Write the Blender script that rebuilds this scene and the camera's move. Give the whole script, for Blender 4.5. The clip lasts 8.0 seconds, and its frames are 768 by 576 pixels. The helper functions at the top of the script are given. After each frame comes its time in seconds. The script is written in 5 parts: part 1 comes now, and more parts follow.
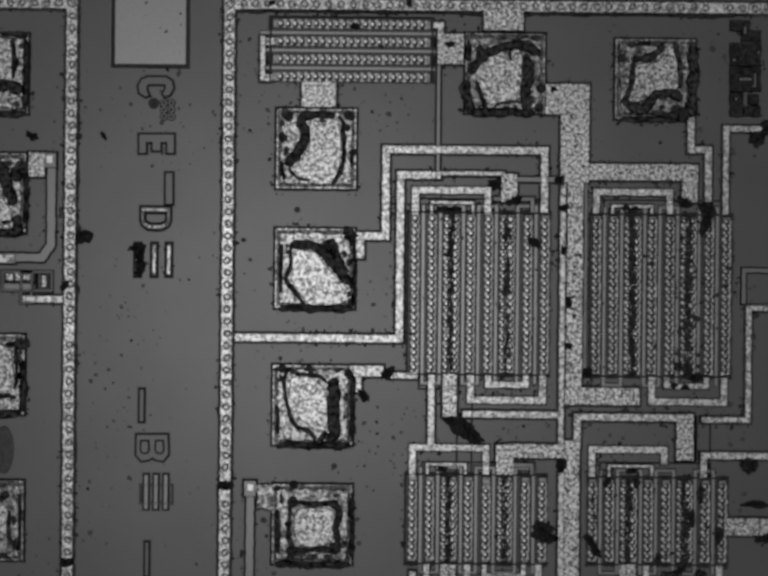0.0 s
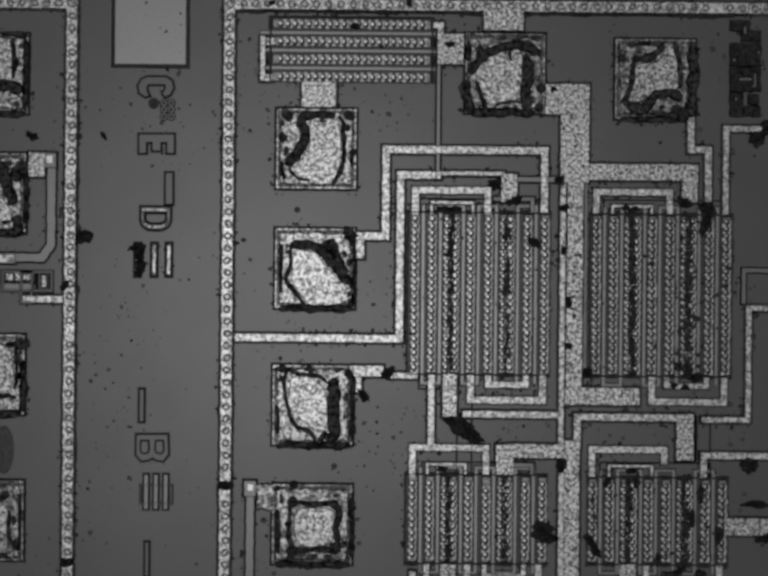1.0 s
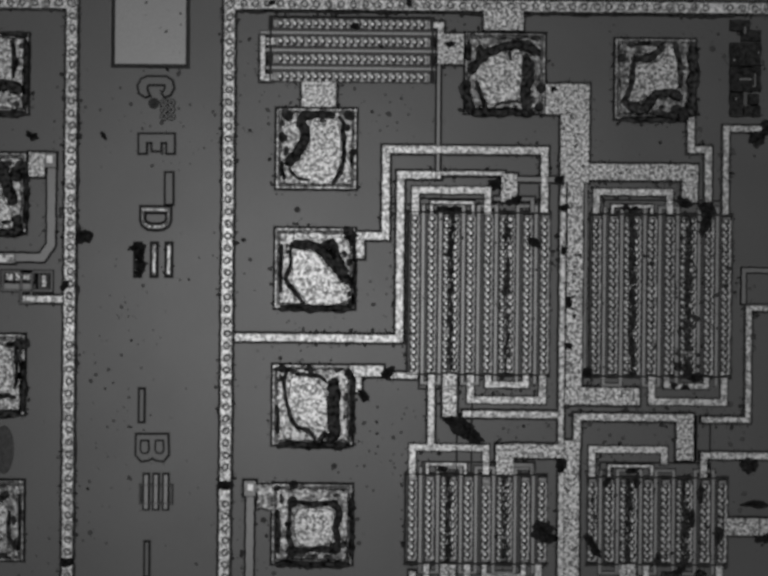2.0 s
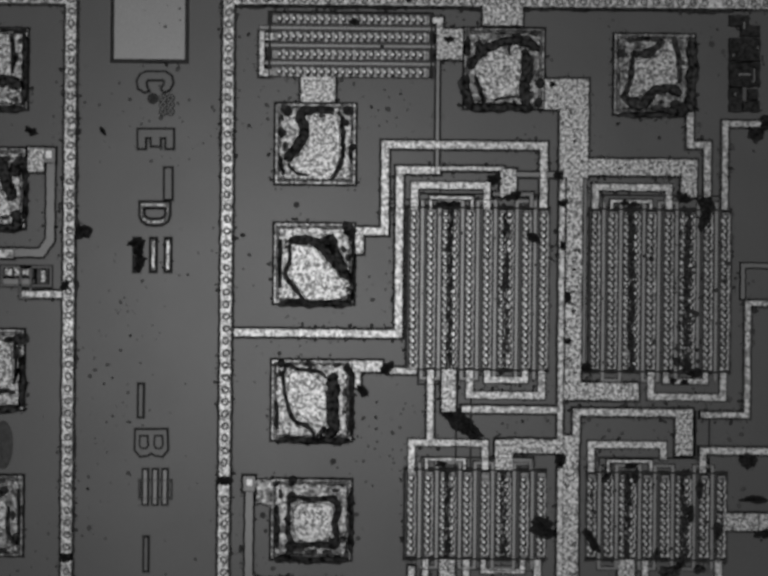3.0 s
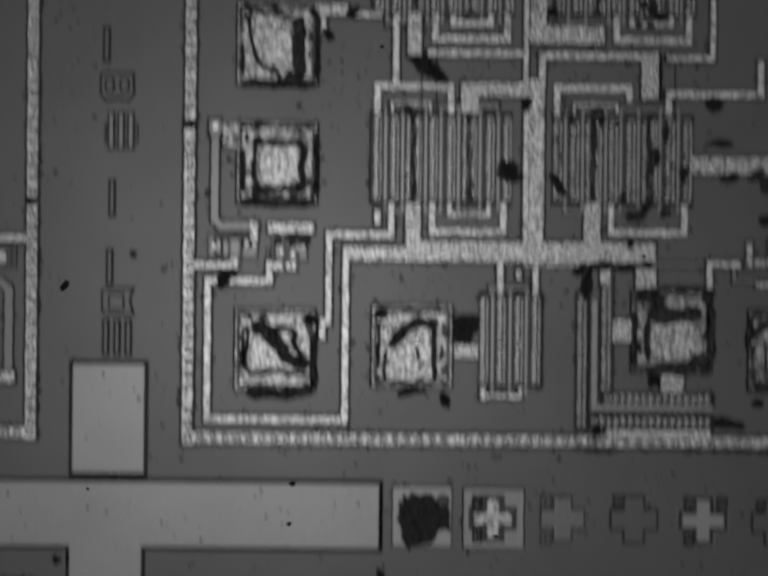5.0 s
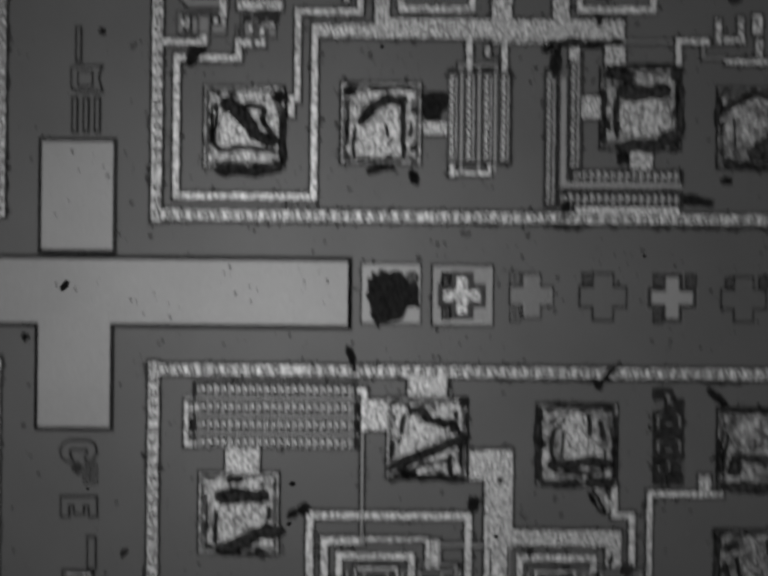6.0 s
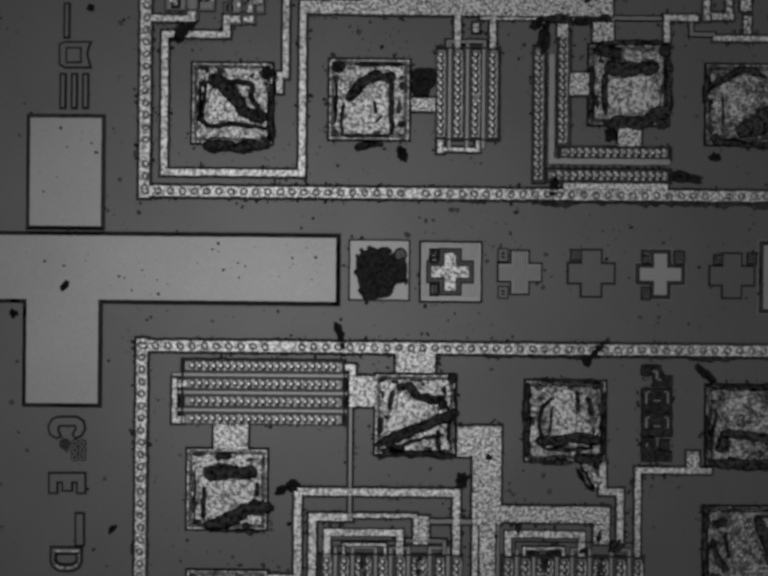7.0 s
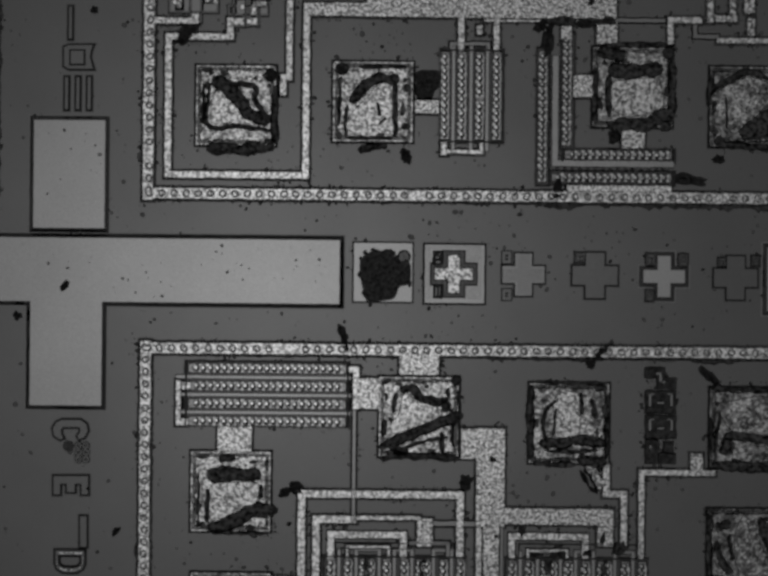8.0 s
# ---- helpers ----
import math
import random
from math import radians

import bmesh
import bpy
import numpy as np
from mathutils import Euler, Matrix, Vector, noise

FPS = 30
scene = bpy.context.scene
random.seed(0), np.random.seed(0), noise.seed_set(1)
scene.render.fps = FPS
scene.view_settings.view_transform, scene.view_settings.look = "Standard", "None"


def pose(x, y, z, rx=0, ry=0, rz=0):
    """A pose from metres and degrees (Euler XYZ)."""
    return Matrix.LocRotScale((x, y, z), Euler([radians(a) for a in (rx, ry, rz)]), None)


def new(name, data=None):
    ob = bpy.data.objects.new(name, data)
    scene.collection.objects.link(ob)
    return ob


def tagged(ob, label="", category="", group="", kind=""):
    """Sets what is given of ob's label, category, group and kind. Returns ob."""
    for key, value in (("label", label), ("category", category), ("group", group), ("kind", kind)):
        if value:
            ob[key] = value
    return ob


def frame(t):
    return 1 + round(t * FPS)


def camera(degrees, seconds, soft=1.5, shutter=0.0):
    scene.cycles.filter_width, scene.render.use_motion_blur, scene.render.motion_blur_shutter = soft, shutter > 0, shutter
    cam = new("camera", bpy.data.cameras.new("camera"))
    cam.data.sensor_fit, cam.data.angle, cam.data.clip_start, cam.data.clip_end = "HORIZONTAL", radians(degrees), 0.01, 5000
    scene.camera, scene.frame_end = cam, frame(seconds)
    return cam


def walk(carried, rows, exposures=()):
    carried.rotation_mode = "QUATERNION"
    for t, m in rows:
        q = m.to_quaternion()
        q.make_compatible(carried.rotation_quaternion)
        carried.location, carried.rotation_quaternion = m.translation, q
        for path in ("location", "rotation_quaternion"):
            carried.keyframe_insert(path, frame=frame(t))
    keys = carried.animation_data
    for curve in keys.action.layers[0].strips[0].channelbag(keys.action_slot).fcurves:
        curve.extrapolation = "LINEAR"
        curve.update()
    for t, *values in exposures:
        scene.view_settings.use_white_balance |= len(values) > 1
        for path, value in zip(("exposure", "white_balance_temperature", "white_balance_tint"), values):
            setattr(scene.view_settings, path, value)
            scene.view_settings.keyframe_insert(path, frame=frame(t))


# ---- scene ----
# A patterned silicon wafer under a microscope, built at 1000 : 1 (one metre here is one millimetre on the wafer).
# Plan units: x to the right, y down the wafer, 0.6 mm each; a bond pad is 166 units (0.1 m) wide.
UNIT, SLANT = 0.0006, 0.0095
LENS, HEIGHT = 12.0, 4.476

ORIGIN = [0.0, 0.0]
LOWER = (3.5, 2.0)


def spot(x, y):
    """World x and y of a plan point; the plan is drawn SLANT radians off the wafer's own axes.
    The lane and the die beyond it lie LOWER further off than the plan's own count."""
    x, y = x + ORIGIN[0], y + ORIGIN[1]
    if y > 1300:
        x, y = x + LOWER[0], y + LOWER[1]
    x, y = x - 784, y - 588
    return UNIT * (x + SLANT * y), -UNIT * (y - SLANT * x)


def above(dx, dy):
    """World x and y of the eye once the wafer has slid by dx, dy plan units."""
    return UNIT * (-dx - SLANT * dy), UNIT * (dy - SLANT * dx)


# ---- camera and its way: the stage slides the wafer, seen here as a camera gliding over it ----
cam = camera(LENS, 8.0, soft=3.3, shutter=1.0)
SLIDE = [
    (0.0, 0, 0), (1.5, 0, 0), (2.6, -0.3, -1.5), (2.8, -0.8, -4), (3.0, -1.8, -9.9), (3.25, -4, -30), (3.5, -7.8, -67),
    (3.8, -18, -169), (4.0, -28, -265), (4.5, -49.4, -501), (5.0, -71, -737), (5.2, -80.5, -835.5), (5.5, -97, -976.5),
    (5.85, -121.5, -1133), (6.0, -134, -1192), (6.15, -148, -1227), (6.3, -157.5, -1238), (6.5, -158, -1238),
    (7.0, -158, -1240), (7.5, -153.5, -1237), (8.0, -150.5, -1235.5),
]
walk(cam, [(t, pose(*above(dx, dy), HEIGHT, 0, 0, math.degrees(SLANT))) for t, dx, dy in SLIDE],
     exposures=[(0.0, -0.05), (1.1, -0.05), (1.5, -0.14), (1.7, -0.14), (3.0, -0.08), (3.5, -0.08), (4.2, -0.14), (5.2, -0.22), (6.3, -0.3), (7.0, -0.36), (8.0, -0.34)])

# ---- light: the microscope's illuminator shines straight down round the optical axis; an even grey fill is added to lift the darks ----
world = bpy.data.worlds.new("grey_fill")
world.use_nodes = True
world.node_tree.nodes["Background"].inputs[0].default_value = (0.5, 0.5, 0.5, 1)
world.node_tree.nodes["Background"].inputs[1].default_value = 0.5
scene.world = world
lamp = bpy.data.lights.new("illuminator", "AREA")
lamp.shape, lamp.size, lamp.size_y, lamp.energy, lamp.color = "ELLIPSE", 13.6, 11.2, 3980, (1, 1, 1)
new("illuminator", lamp).matrix_world = pose(-6.5, -0.8, 240)


# ---- materials ----
def material(name, base, rough, metal=1.0, grain=0.0, size=260.0, bump=0.0, stain=0.0, fine=0.0, blotch=0.0, pits=0.0):
    """Grain: lightness that varies with size (per metre); bump: relief in metres; stain: slow large variation."""
    m = bpy.data.materials.new(name)
    m.use_nodes = True
    nt = m.node_tree
    b = nt.nodes["Principled BSDF"]
    b.inputs["Specular IOR Level"].default_value = 0.5 if metal else 0.05
    b.inputs["Metallic"].default_value, b.inputs["Roughness"].default_value = metal, rough * 0.855
    where = nt.nodes.new("ShaderNodeNewGeometry").outputs["Position"]

    def cloud(scale, detail, rough_=0.55):
        n = nt.nodes.new("ShaderNodeTexNoise")
        n.inputs["Scale"].default_value, n.inputs["Detail"].default_value, n.inputs["Roughness"].default_value = scale, detail, rough_
        nt.links.new(where, n.inputs["Vector"])
        return n.outputs["Fac"]

    def spread(socket, low, high, a=0.3, c=0.7):
        r = nt.nodes.new("ShaderNodeMapRange")
        r.inputs["From Min"].default_value, r.inputs["From Max"].default_value = a, c
        r.inputs["To Min"].default_value, r.inputs["To Max"].default_value = low, high
        nt.links.new(socket, r.inputs["Value"])
        return r.outputs["Result"]

    def times(p, q):
        n = nt.nodes.new("ShaderNodeMath")
        n.operation = "MULTIPLY"
        nt.links.new(p, n.inputs[0])
        nt.links.new(q, n.inputs[1])
        return n.outputs[0]

    grains = cloud(size, 1.0)
    tone = times(spread(grains, base * (1 - grain), base * (1 + grain)), spread(cloud(9.0, 3.0), 1 - stain, 1 + stain))
    if blotch:
        tone = times(tone, spread(cloud(75.0, 4.0, 0.65), 1 - blotch, 1.0, 0.40, 0.56))
    if pits:
        tone = times(tone, spread(cloud(size * 1.2, 2.0, 0.6), 1 - pits, 1.0, 0.38, 0.58))
    if fine:
        tone = times(tone, spread(cloud(900.0, 1.0), 1 - fine, 1 + fine))
    mix = nt.nodes.new("ShaderNodeCombineColor")
    for i in range(3):
        nt.links.new(tone, mix.inputs[i])
    nt.links.new(mix.outputs[0], b.inputs["Base Color"])
    if bump:
        n = nt.nodes.new("ShaderNodeBump")
        n.inputs["Strength"].default_value, n.inputs["Distance"].default_value = 1.0, bump
        nt.links.new(cloud(size * 0.8, 1.0), n.inputs["Height"])
        nt.links.new(n.outputs[0], b.inputs["Normal"])
    return m


FIELD = material("oxide_on_silicon", 0.15, 0.258, grain=0.05, size=500, stain=0.05, fine=0.14)
# dark silicon; also the shade colour of step walls, feet and ring grooves
DOPED_AND_SHADE = material("doped_silicon_and_step_shade", 0.085, 0.248, grain=0.1, size=300, stain=0.08, bump=0.0001)
POLY = material("polysilicon", 0.25, 0.239, grain=0.05, size=400, stain=0.05)
PLATE = material("smooth_metal", 0.36, 0.258, grain=0.05, size=420, stain=0.04, fine=0.09)
METAL = material("grainy_aluminium", 0.79, 0.248, grain=0.18, size=235, bump=0.0001, stain=0.08, pits=0.84)
PAD_METAL = material("pad_aluminium", 0.66, 0.248, grain=0.18, size=220, bump=0.00015, stain=0.1, blotch=0.75, pits=0.8)
TRACE = material("trace_aluminium", 0.83, 0.248, grain=0.18, size=220, bump=0.0001, stain=0.1, pits=0.66)
PAD_BRIGHT = material("bright_pad_aluminium", 0.76, 0.248, grain=0.18, size=205, bump=0.00015, stain=0.1, blotch=0.4, pits=0.84)
PAD_DULL = material("dull_pad_aluminium", 0.5, 0.25, grain=0.2, size=220, bump=0.00015, stain=0.15, blotch=0.75, pits=0.8)
BED = material("lightly_doped_silicon", 0.085, 0.25, grain=0.1, size=300, stain=0.08)
GATE = material("gate_polysilicon", 0.33, 0.245, grain=0.08, size=400, stain=0.06)
HOLE_SHADE = material("contact_hole_shade", 0.035, 0.25, grain=0.2, size=400)
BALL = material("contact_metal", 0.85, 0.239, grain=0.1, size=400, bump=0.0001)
DULL = material("tarnished_contact", 0.52, 0.26, grain=0.3, size=300, bump=0.0002)
STUD = material("stud_metal", 0.72, 0.248, grain=0.3, size=400)
SCAR = material("smeared_aluminium", 0.76, 0.248, grain=0.2, size=215, bump=0.0001, stain=0.08, pits=0.84)
FINGER = material("finger_metal", 0.34, 0.248, grain=0.15, size=260, stain=0.1, pits=0.5)
FINGER_DULL = material("tarnished_finger", 0.3, 0.258, grain=0.2, size=260, stain=0.1, pits=0.5)
FAINT = material("faint_dust", 0.11, 0.4, grain=0.4, size=700)
# grime; its colour also serves as shade in crease and array edge strips
GRIME_AND_SHADE = material("grime", 0.08, 0.5, grain=0.6, size=300, bump=0.0006)
SMUT = material("black_smut", 0.05, 0.5, grain=0.6, size=260, bump=0.0005, stain=0.2)
BURNT_AND_SHADE = material("scorch_and_ridge_shade", 0.068, 0.4, metal=1.0, grain=0.9, size=190, bump=0.0008)
DIRT = material("black_dust", 0.05, 0.65, grain=0.5, size=330, bump=0.0010)
SOOT = material("soot", 0.02, 0.8, metal=0.0, grain=0.3, size=300)


# ---- shapes ----
def mesh_object(name, verts, faces, mat, parent=None, label="", at=(0, 0, 0)):
    data = bpy.data.meshes.new(name)
    data.from_pydata(verts, [], faces)
    data.materials.append(mat)
    if mat in (PLATE, POLY):  # shade of the sloping side walls, put in as a darker colour
        data.materials.append(DOPED_AND_SHADE)
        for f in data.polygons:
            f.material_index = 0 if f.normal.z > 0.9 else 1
    elif mat in (METAL, TRACE):  # shade on the eased foot of a metal step, put in as a darker colour
        data.materials.append(DOPED_AND_SHADE)
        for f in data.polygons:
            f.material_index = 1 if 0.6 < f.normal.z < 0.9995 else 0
    ob = new(name, data)
    ob.location = at
    if parent:
        ob.parent = parent
    if label:
        ob["label"] = label
    return ob


def sharing(name, data, parent, at):
    """One more small piece on a shared mesh."""
    ob = new(name, data)
    ob.location, ob.parent = at, parent
    return ob


def area(poly):
    return 0.5 * sum(a[0] * b[1] - b[0] * a[1] for a, b in zip(poly, poly[1:] + poly[:1]))


def offset(poly, d):
    """The outline moved outwards by d, with mitred corners (counter-clockwise outline)."""
    out, n = [], len(poly)
    for i in range(n):
        p, q, r = poly[i - 1], poly[i], poly[(i + 1) % n]
        e1, e2 = Vector((q[0] - p[0], q[1] - p[1])), Vector((r[0] - q[0], r[1] - q[1]))
        n1, n2 = Vector((e1.y, -e1.x)).normalized(), Vector((e2.y, -e2.x)).normalized()
        m = n1 + n2
        m = m / max(m.dot(m) * 0.5, 0.35)
        out.append((q[0] + m.x * d, q[1] + m.y * d))
    return out


def ragged(poly, step, amount):
    """The outline cut into short pieces with slightly uneven edges."""
    out = []
    for a, b in zip(poly, poly[1:] + poly[:1]):
        k = max(1, int(math.hypot(b[0] - a[0], b[1] - a[1]) / step))
        for i in range(k):
            f = i / k
            x, y = a[0] + (b[0] - a[0]) * f, a[1] + (b[1] - a[1]) * f
            j = amount if i else 0
            out.append((x + random.uniform(-j, j), y + random.uniform(-j, j)))
    return out


def mesa(poly, z0, z1, skirt, wear=0.5):
    """A flat-topped step with sloping flanks and an eased foot: verts and faces. poly in metres."""
    if area(poly) < 0:
        poly = poly[::-1]
    if wear:
        poly = ragged(poly, 9 * UNIT, wear * UNIT)
    low, far = offset(poly, skirt * UNIT), offset(poly, (skirt + min(2.0, skirt / 2)) * UNIT)
    n, ease = len(poly), z0 + 0.05 * (z1 - z0)
    verts = [(x, y, z1) for x, y in poly] + [(x, y, ease) for x, y in low] + [(x, y, z0) for x, y in far]
    return verts, [tuple(range(n))] + [(k + i, k + n + i, k + n + (i + 1) % n, k + (i + 1) % n) for k in (0, n) for i in range(n)]


def frame_step(outer, inner, z0, z1, skirt):
    """A closed flat-topped frame with sloping flanks inside and outside."""
    if area(outer) < 0:
        outer = outer[::-1]
    if area(inner) < 0:
        inner = inner[::-1]
    n = len(outer)
    loops = [[(x, y, z0) for x, y in offset(outer, skirt * UNIT)], [(x, y, z1) for x, y in outer],
             [(x, y, z1) for x, y in inner], [(x, y, z0) for x, y in offset(inner, -skirt * UNIT)]]
    return sum(loops, []), [(k * n + i, k * n + (i + 1) % n, (k + 1) * n + (i + 1) % n, (k + 1) * n + i) for k in range(3) for i in range(n)]


def centred(verts):
    cx, cy = (min(v[0] for v in verts) + max(v[0] for v in verts)) / 2, (min(v[1] for v in verts) + max(v[1] for v in verts)) / 2
    return [(x - cx, y - cy, z) for x, y, z in verts], (cx, cy, 0)


def box(x0, y0, x1, y1):
    """World outline of a plan rectangle, square to the wafer's axes."""
    cx, cy = spot((x0 + x1) / 2, (y0 + y1) / 2)
    w, h = abs(x1 - x0) / 2 * UNIT, abs(y1 - y0) / 2 * UNIT
    return [(cx - w, cy - h), (cx + w, cy - h), (cx + w, cy + h), (cx - w, cy + h)]


def squared(points, width):
    """World outline of a strip that runs along plan points in square steps."""
    p = [Vector(spot(*q)) for q in points]
    for i in range(len(p) - 1):
        a, b = p[i], p[i + 1]
        if abs(a.x - b.x) < abs(a.y - b.y) * 0.2:
            if i == 0:
                a.x = (a.x + b.x) / 2
            b.x = a.x
        elif abs(a.y - b.y) < abs(a.x - b.x) * 0.2:
            if i == 0:
                a.y = (a.y + b.y) / 2
            b.y = a.y
    h, left, right = width / 2 * UNIT, [], []
    for i, q in enumerate(p):
        d1 = (q - p[i - 1]).normalized() if i else (p[1] - q).normalized()
        d2 = (p[i + 1] - q).normalized() if i < len(p) - 1 else d1
        n1, n2 = Vector((-d1.y, d1.x)), Vector((-d2.y, d2.x))
        m = (n1 + n2) / max((n1 + n2).dot(n1 + n2) * 0.5, 0.3)
        left.append(tuple(q + m * h))
        right.append(tuple(q - m * h))
    return right + left[::-1]


def smooth(points, closed, steps=6):
    """Catmull-Rom through plan offsets."""
    n, out = len(points), []
    for i in range(n if closed else n - 1):
        q = [Vector(points[(i + k) % n] if closed else points[min(max(i + k, 0), n - 1)]) for k in (-1, 0, 1, 2)]
        for j in range(steps):
            t = j / steps
            v = 0.5 * (2 * q[1] + (q[2] - q[0]) * t + (2 * q[0] - 5 * q[1] + 4 * q[2] - q[3]) * t * t + (3 * q[1] - q[0] - 3 * q[2] + q[3]) * t ** 3)
            out.append((v.x, v.y))
    if not closed:
        out.append(tuple(points[-1]))
    return out


LEVEL = {"poly": 0.0030, "trace": 0.0058, "bus": 0.0066}
level_step = [0]
EDGES = []


def trace(points, width, label, category="trace", mat=None, top=None, name="metal_trace", parent=None, skirt=3.9, wear=0.7):
    """A conductor of one width along plan points."""
    level_step[0] = (level_step[0] + 1) % 7
    z = (top or LEVEL["trace"]) + 0.00008 * level_step[0]
    outline = squared(points, width * (0.88 if mat is None and width < 25 else 1))
    EDGES.append(outline)
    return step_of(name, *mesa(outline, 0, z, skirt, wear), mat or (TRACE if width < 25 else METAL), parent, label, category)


def step_of(name, verts, faces, mat, parent, label, category):
    """A step: its top, and under it the sloping edge as a part."""
    verts, at = centred(verts)
    if parent or category not in ("trace", "alignment mark", "test patch"):
        ob = mesh_object(name, verts, faces, mat, parent, "", at)
        return ob if parent else tagged(ob, label, category)
    n = len(verts) // 3
    ob = tagged(mesh_object(name, verts[:n], faces[:1], mat, None, "", at), label, category)
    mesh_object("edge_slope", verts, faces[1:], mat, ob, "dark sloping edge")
    return ob


def plate(x0, y0, x1, y1, label, category="trace", mat=None, top=None, name="metal_plate", parent=None, skirt=3.9, wear=0.7, z0=0):
    level_step[0] = (level_step[0] + 1) % 7
    z = (top or LEVEL["bus"]) + 0.00008 * level_step[0]
    outline = box(x0, y0, x1, y1)
    if name != "etched_bar":
        EDGES.append(outline)
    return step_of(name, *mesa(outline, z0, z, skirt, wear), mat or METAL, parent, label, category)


def holder(name, x, y, label, category, group=""):
    ob = new(name)
    ob.location = (*spot(x, y), 0)
    ob.empty_display_size = 0.02
    return tagged(ob, label, category, group)


def local(ob):
    """Takes a part drawn in world places into its holder's space."""
    p = ob.parent.location
    ob.location = (ob.location.x - p.x, ob.location.y - p.y, ob.location.z - p.z)
    return ob


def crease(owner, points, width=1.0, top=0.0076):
    """A thin raised strip on its owner, its dark colour the shade where metal climbs over the edge of a buried wire."""
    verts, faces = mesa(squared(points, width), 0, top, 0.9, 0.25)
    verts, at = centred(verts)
    return local(mesh_object("crease", verts, faces, GRIME_AND_SHADE, owner, "thin dark line of painted shade over a buried edge", at))


# ---- the wafer ----
wafer = mesh_object("ground", *mesa([(-0.95, -1.62), (1.1, -1.62), (1.1, 0.78), (-0.95, 0.78)], -0.05, 0, 2, 0), FIELD)
tagged(wafer, "grey oxide-covered silicon wafer, flat and faintly speckled", "wafer", kind="structure")


FRAMES = []
# plan origin of the lane and of all that lies round it
END = (154.5, 1238)


# ---- seal rings ----
def link_mesh():
    """A small ring-shaped contact: outer foot, dark groove, raised middle."""
    n, verts, faces = 12, [], []
    for r, z in ((8.6, 0.0), (7.3, 0.0006), (5.3, 0.0003), (4.0, 0.0008)):
        verts += [(r * 0.92 * UNIT * math.cos(6.28319 * i / n), r * 1.08 * UNIT * math.sin(6.28319 * i / n), z) for i in range(n)]
    for k in range(3):
        faces += [(k * n + i, k * n + (i + 1) % n, (k + 1) * n + (i + 1) % n, (k + 1) * n + i) for i in range(n)]
    faces.append(tuple(range(3 * n, 4 * n)))
    data = bpy.data.meshes.new("contact_ring")
    data.from_pydata(verts, [], faces)
    data.materials.append(METAL)
    data.materials.append(DOPED_AND_SHADE)
    # the groove's shade, put in as the darker material
    for f in list(data.polygons)[n:2 * n]:
        f.material_index = 1
    return data


LINK = link_mesh()


def seal_strip(ring, a, b, gaps=(), width=23, pitch=24.8):
    """One straight side of a seal ring from plan point a to b, with its ring contacts; gaps: stretches (from, to) left open."""
    length = math.hypot(b[0] - a[0], b[1] - a[1])
    dx, dy = (b[0] - a[0]) / length, (b[1] - a[1]) / length
    cuts, sides = [0.0] + [c for g in gaps for c in g] + [length], []
    for k in range(0, len(cuts), 2):
        p, q = cuts[k], cuts[k + 1]
        sides.append((q, local(trace([(a[0] + dx * p, a[1] + dy * p), (a[0] + dx * q, a[1] + dy * q)], width, "", name="side", parent=ring, top=0.0062, skirt=4.6, wear=0.9))))
    x, y = spot(*a)
    u, v = spot(*b)
    horizontal = abs(dx) > abs(dy)
    n = int(length / pitch)
    for i in range(n):
        f = (i + 0.5) * pitch
        if any(g[0] - 8 < f < g[1] + 8 for g in gaps) or random.random() < 0.04:
            continue
        px, py = (x + (u - x) * f / length, (y + v) / 2) if horizontal else ((x + u) / 2, y + (v - y) * f / length)
        side = next(o for q, o in sides if f <= q)
        base = ring.location + side.location
        c = sharing("contact_ring", LINK, side, (px - base.x + random.gauss(0, 0.5) * UNIT, py - base.y, 0.0066))
        c.rotation_euler = (0, 0, random.uniform(0, 6))


SEAL = "bright metal seal ring studded with small ring contacts, around a die"
ring_a = holder("seal_ring", 468, 12, SEAL, "seal ring", "seal rings")
seal_strip(ring_a, (471, -2), (450, 1641), gaps=((984, 1000),))
seal_strip(ring_a, (461, 9), (2000, 21))
seal_strip(ring_a, (441, 1626), (2000, 1644))
ring_c = holder("seal_ring", 146, 12, "metal seal ring side of the neighbouring die, with a break", "seal ring", "seal rings")
seal_strip(ring_c, (149, -4), (131, 1630), gaps=((1142, 1158),))
seal_strip(ring_c, (158, 7), (-300, 3))
seal_strip(ring_c, (141, 1618), (-300, 1612))
ring_b = holder("seal_ring", 446, 1942, SEAL, "seal ring", "seal rings")
seal_strip(ring_b, (446, 1930), (438, 2560))
seal_strip(ring_b, (436, 1941), (2000, 1960))
ring_d = holder("seal_ring", 122, 1931, "metal seal ring corner of a further die", "seal ring", "seal rings")
seal_strip(ring_d, (122, 1920), (114, 2500))
seal_strip(ring_d, (133, 1931), (-300, 1927))


# ---- bond pads ----
def blob(points, z0, z1, skirt, jag=1.5):
    poly = [(x * UNIT, -y * UNIT) for x, y in smooth(points, True)]
    if area(poly) < 0:
        poly = poly[::-1]
    poly = ragged(poly, 5 * UNIT, jag * UNIT)
    low = offset(poly, skirt * UNIT)
    n = len(poly)
    return [(x, y, z1) for x, y in poly] + [(x, y, z0) for x, y in low], [tuple(range(n))] + [(i, n + i, n + (i + 1) % n, (i + 1) % n) for i in range(n)]


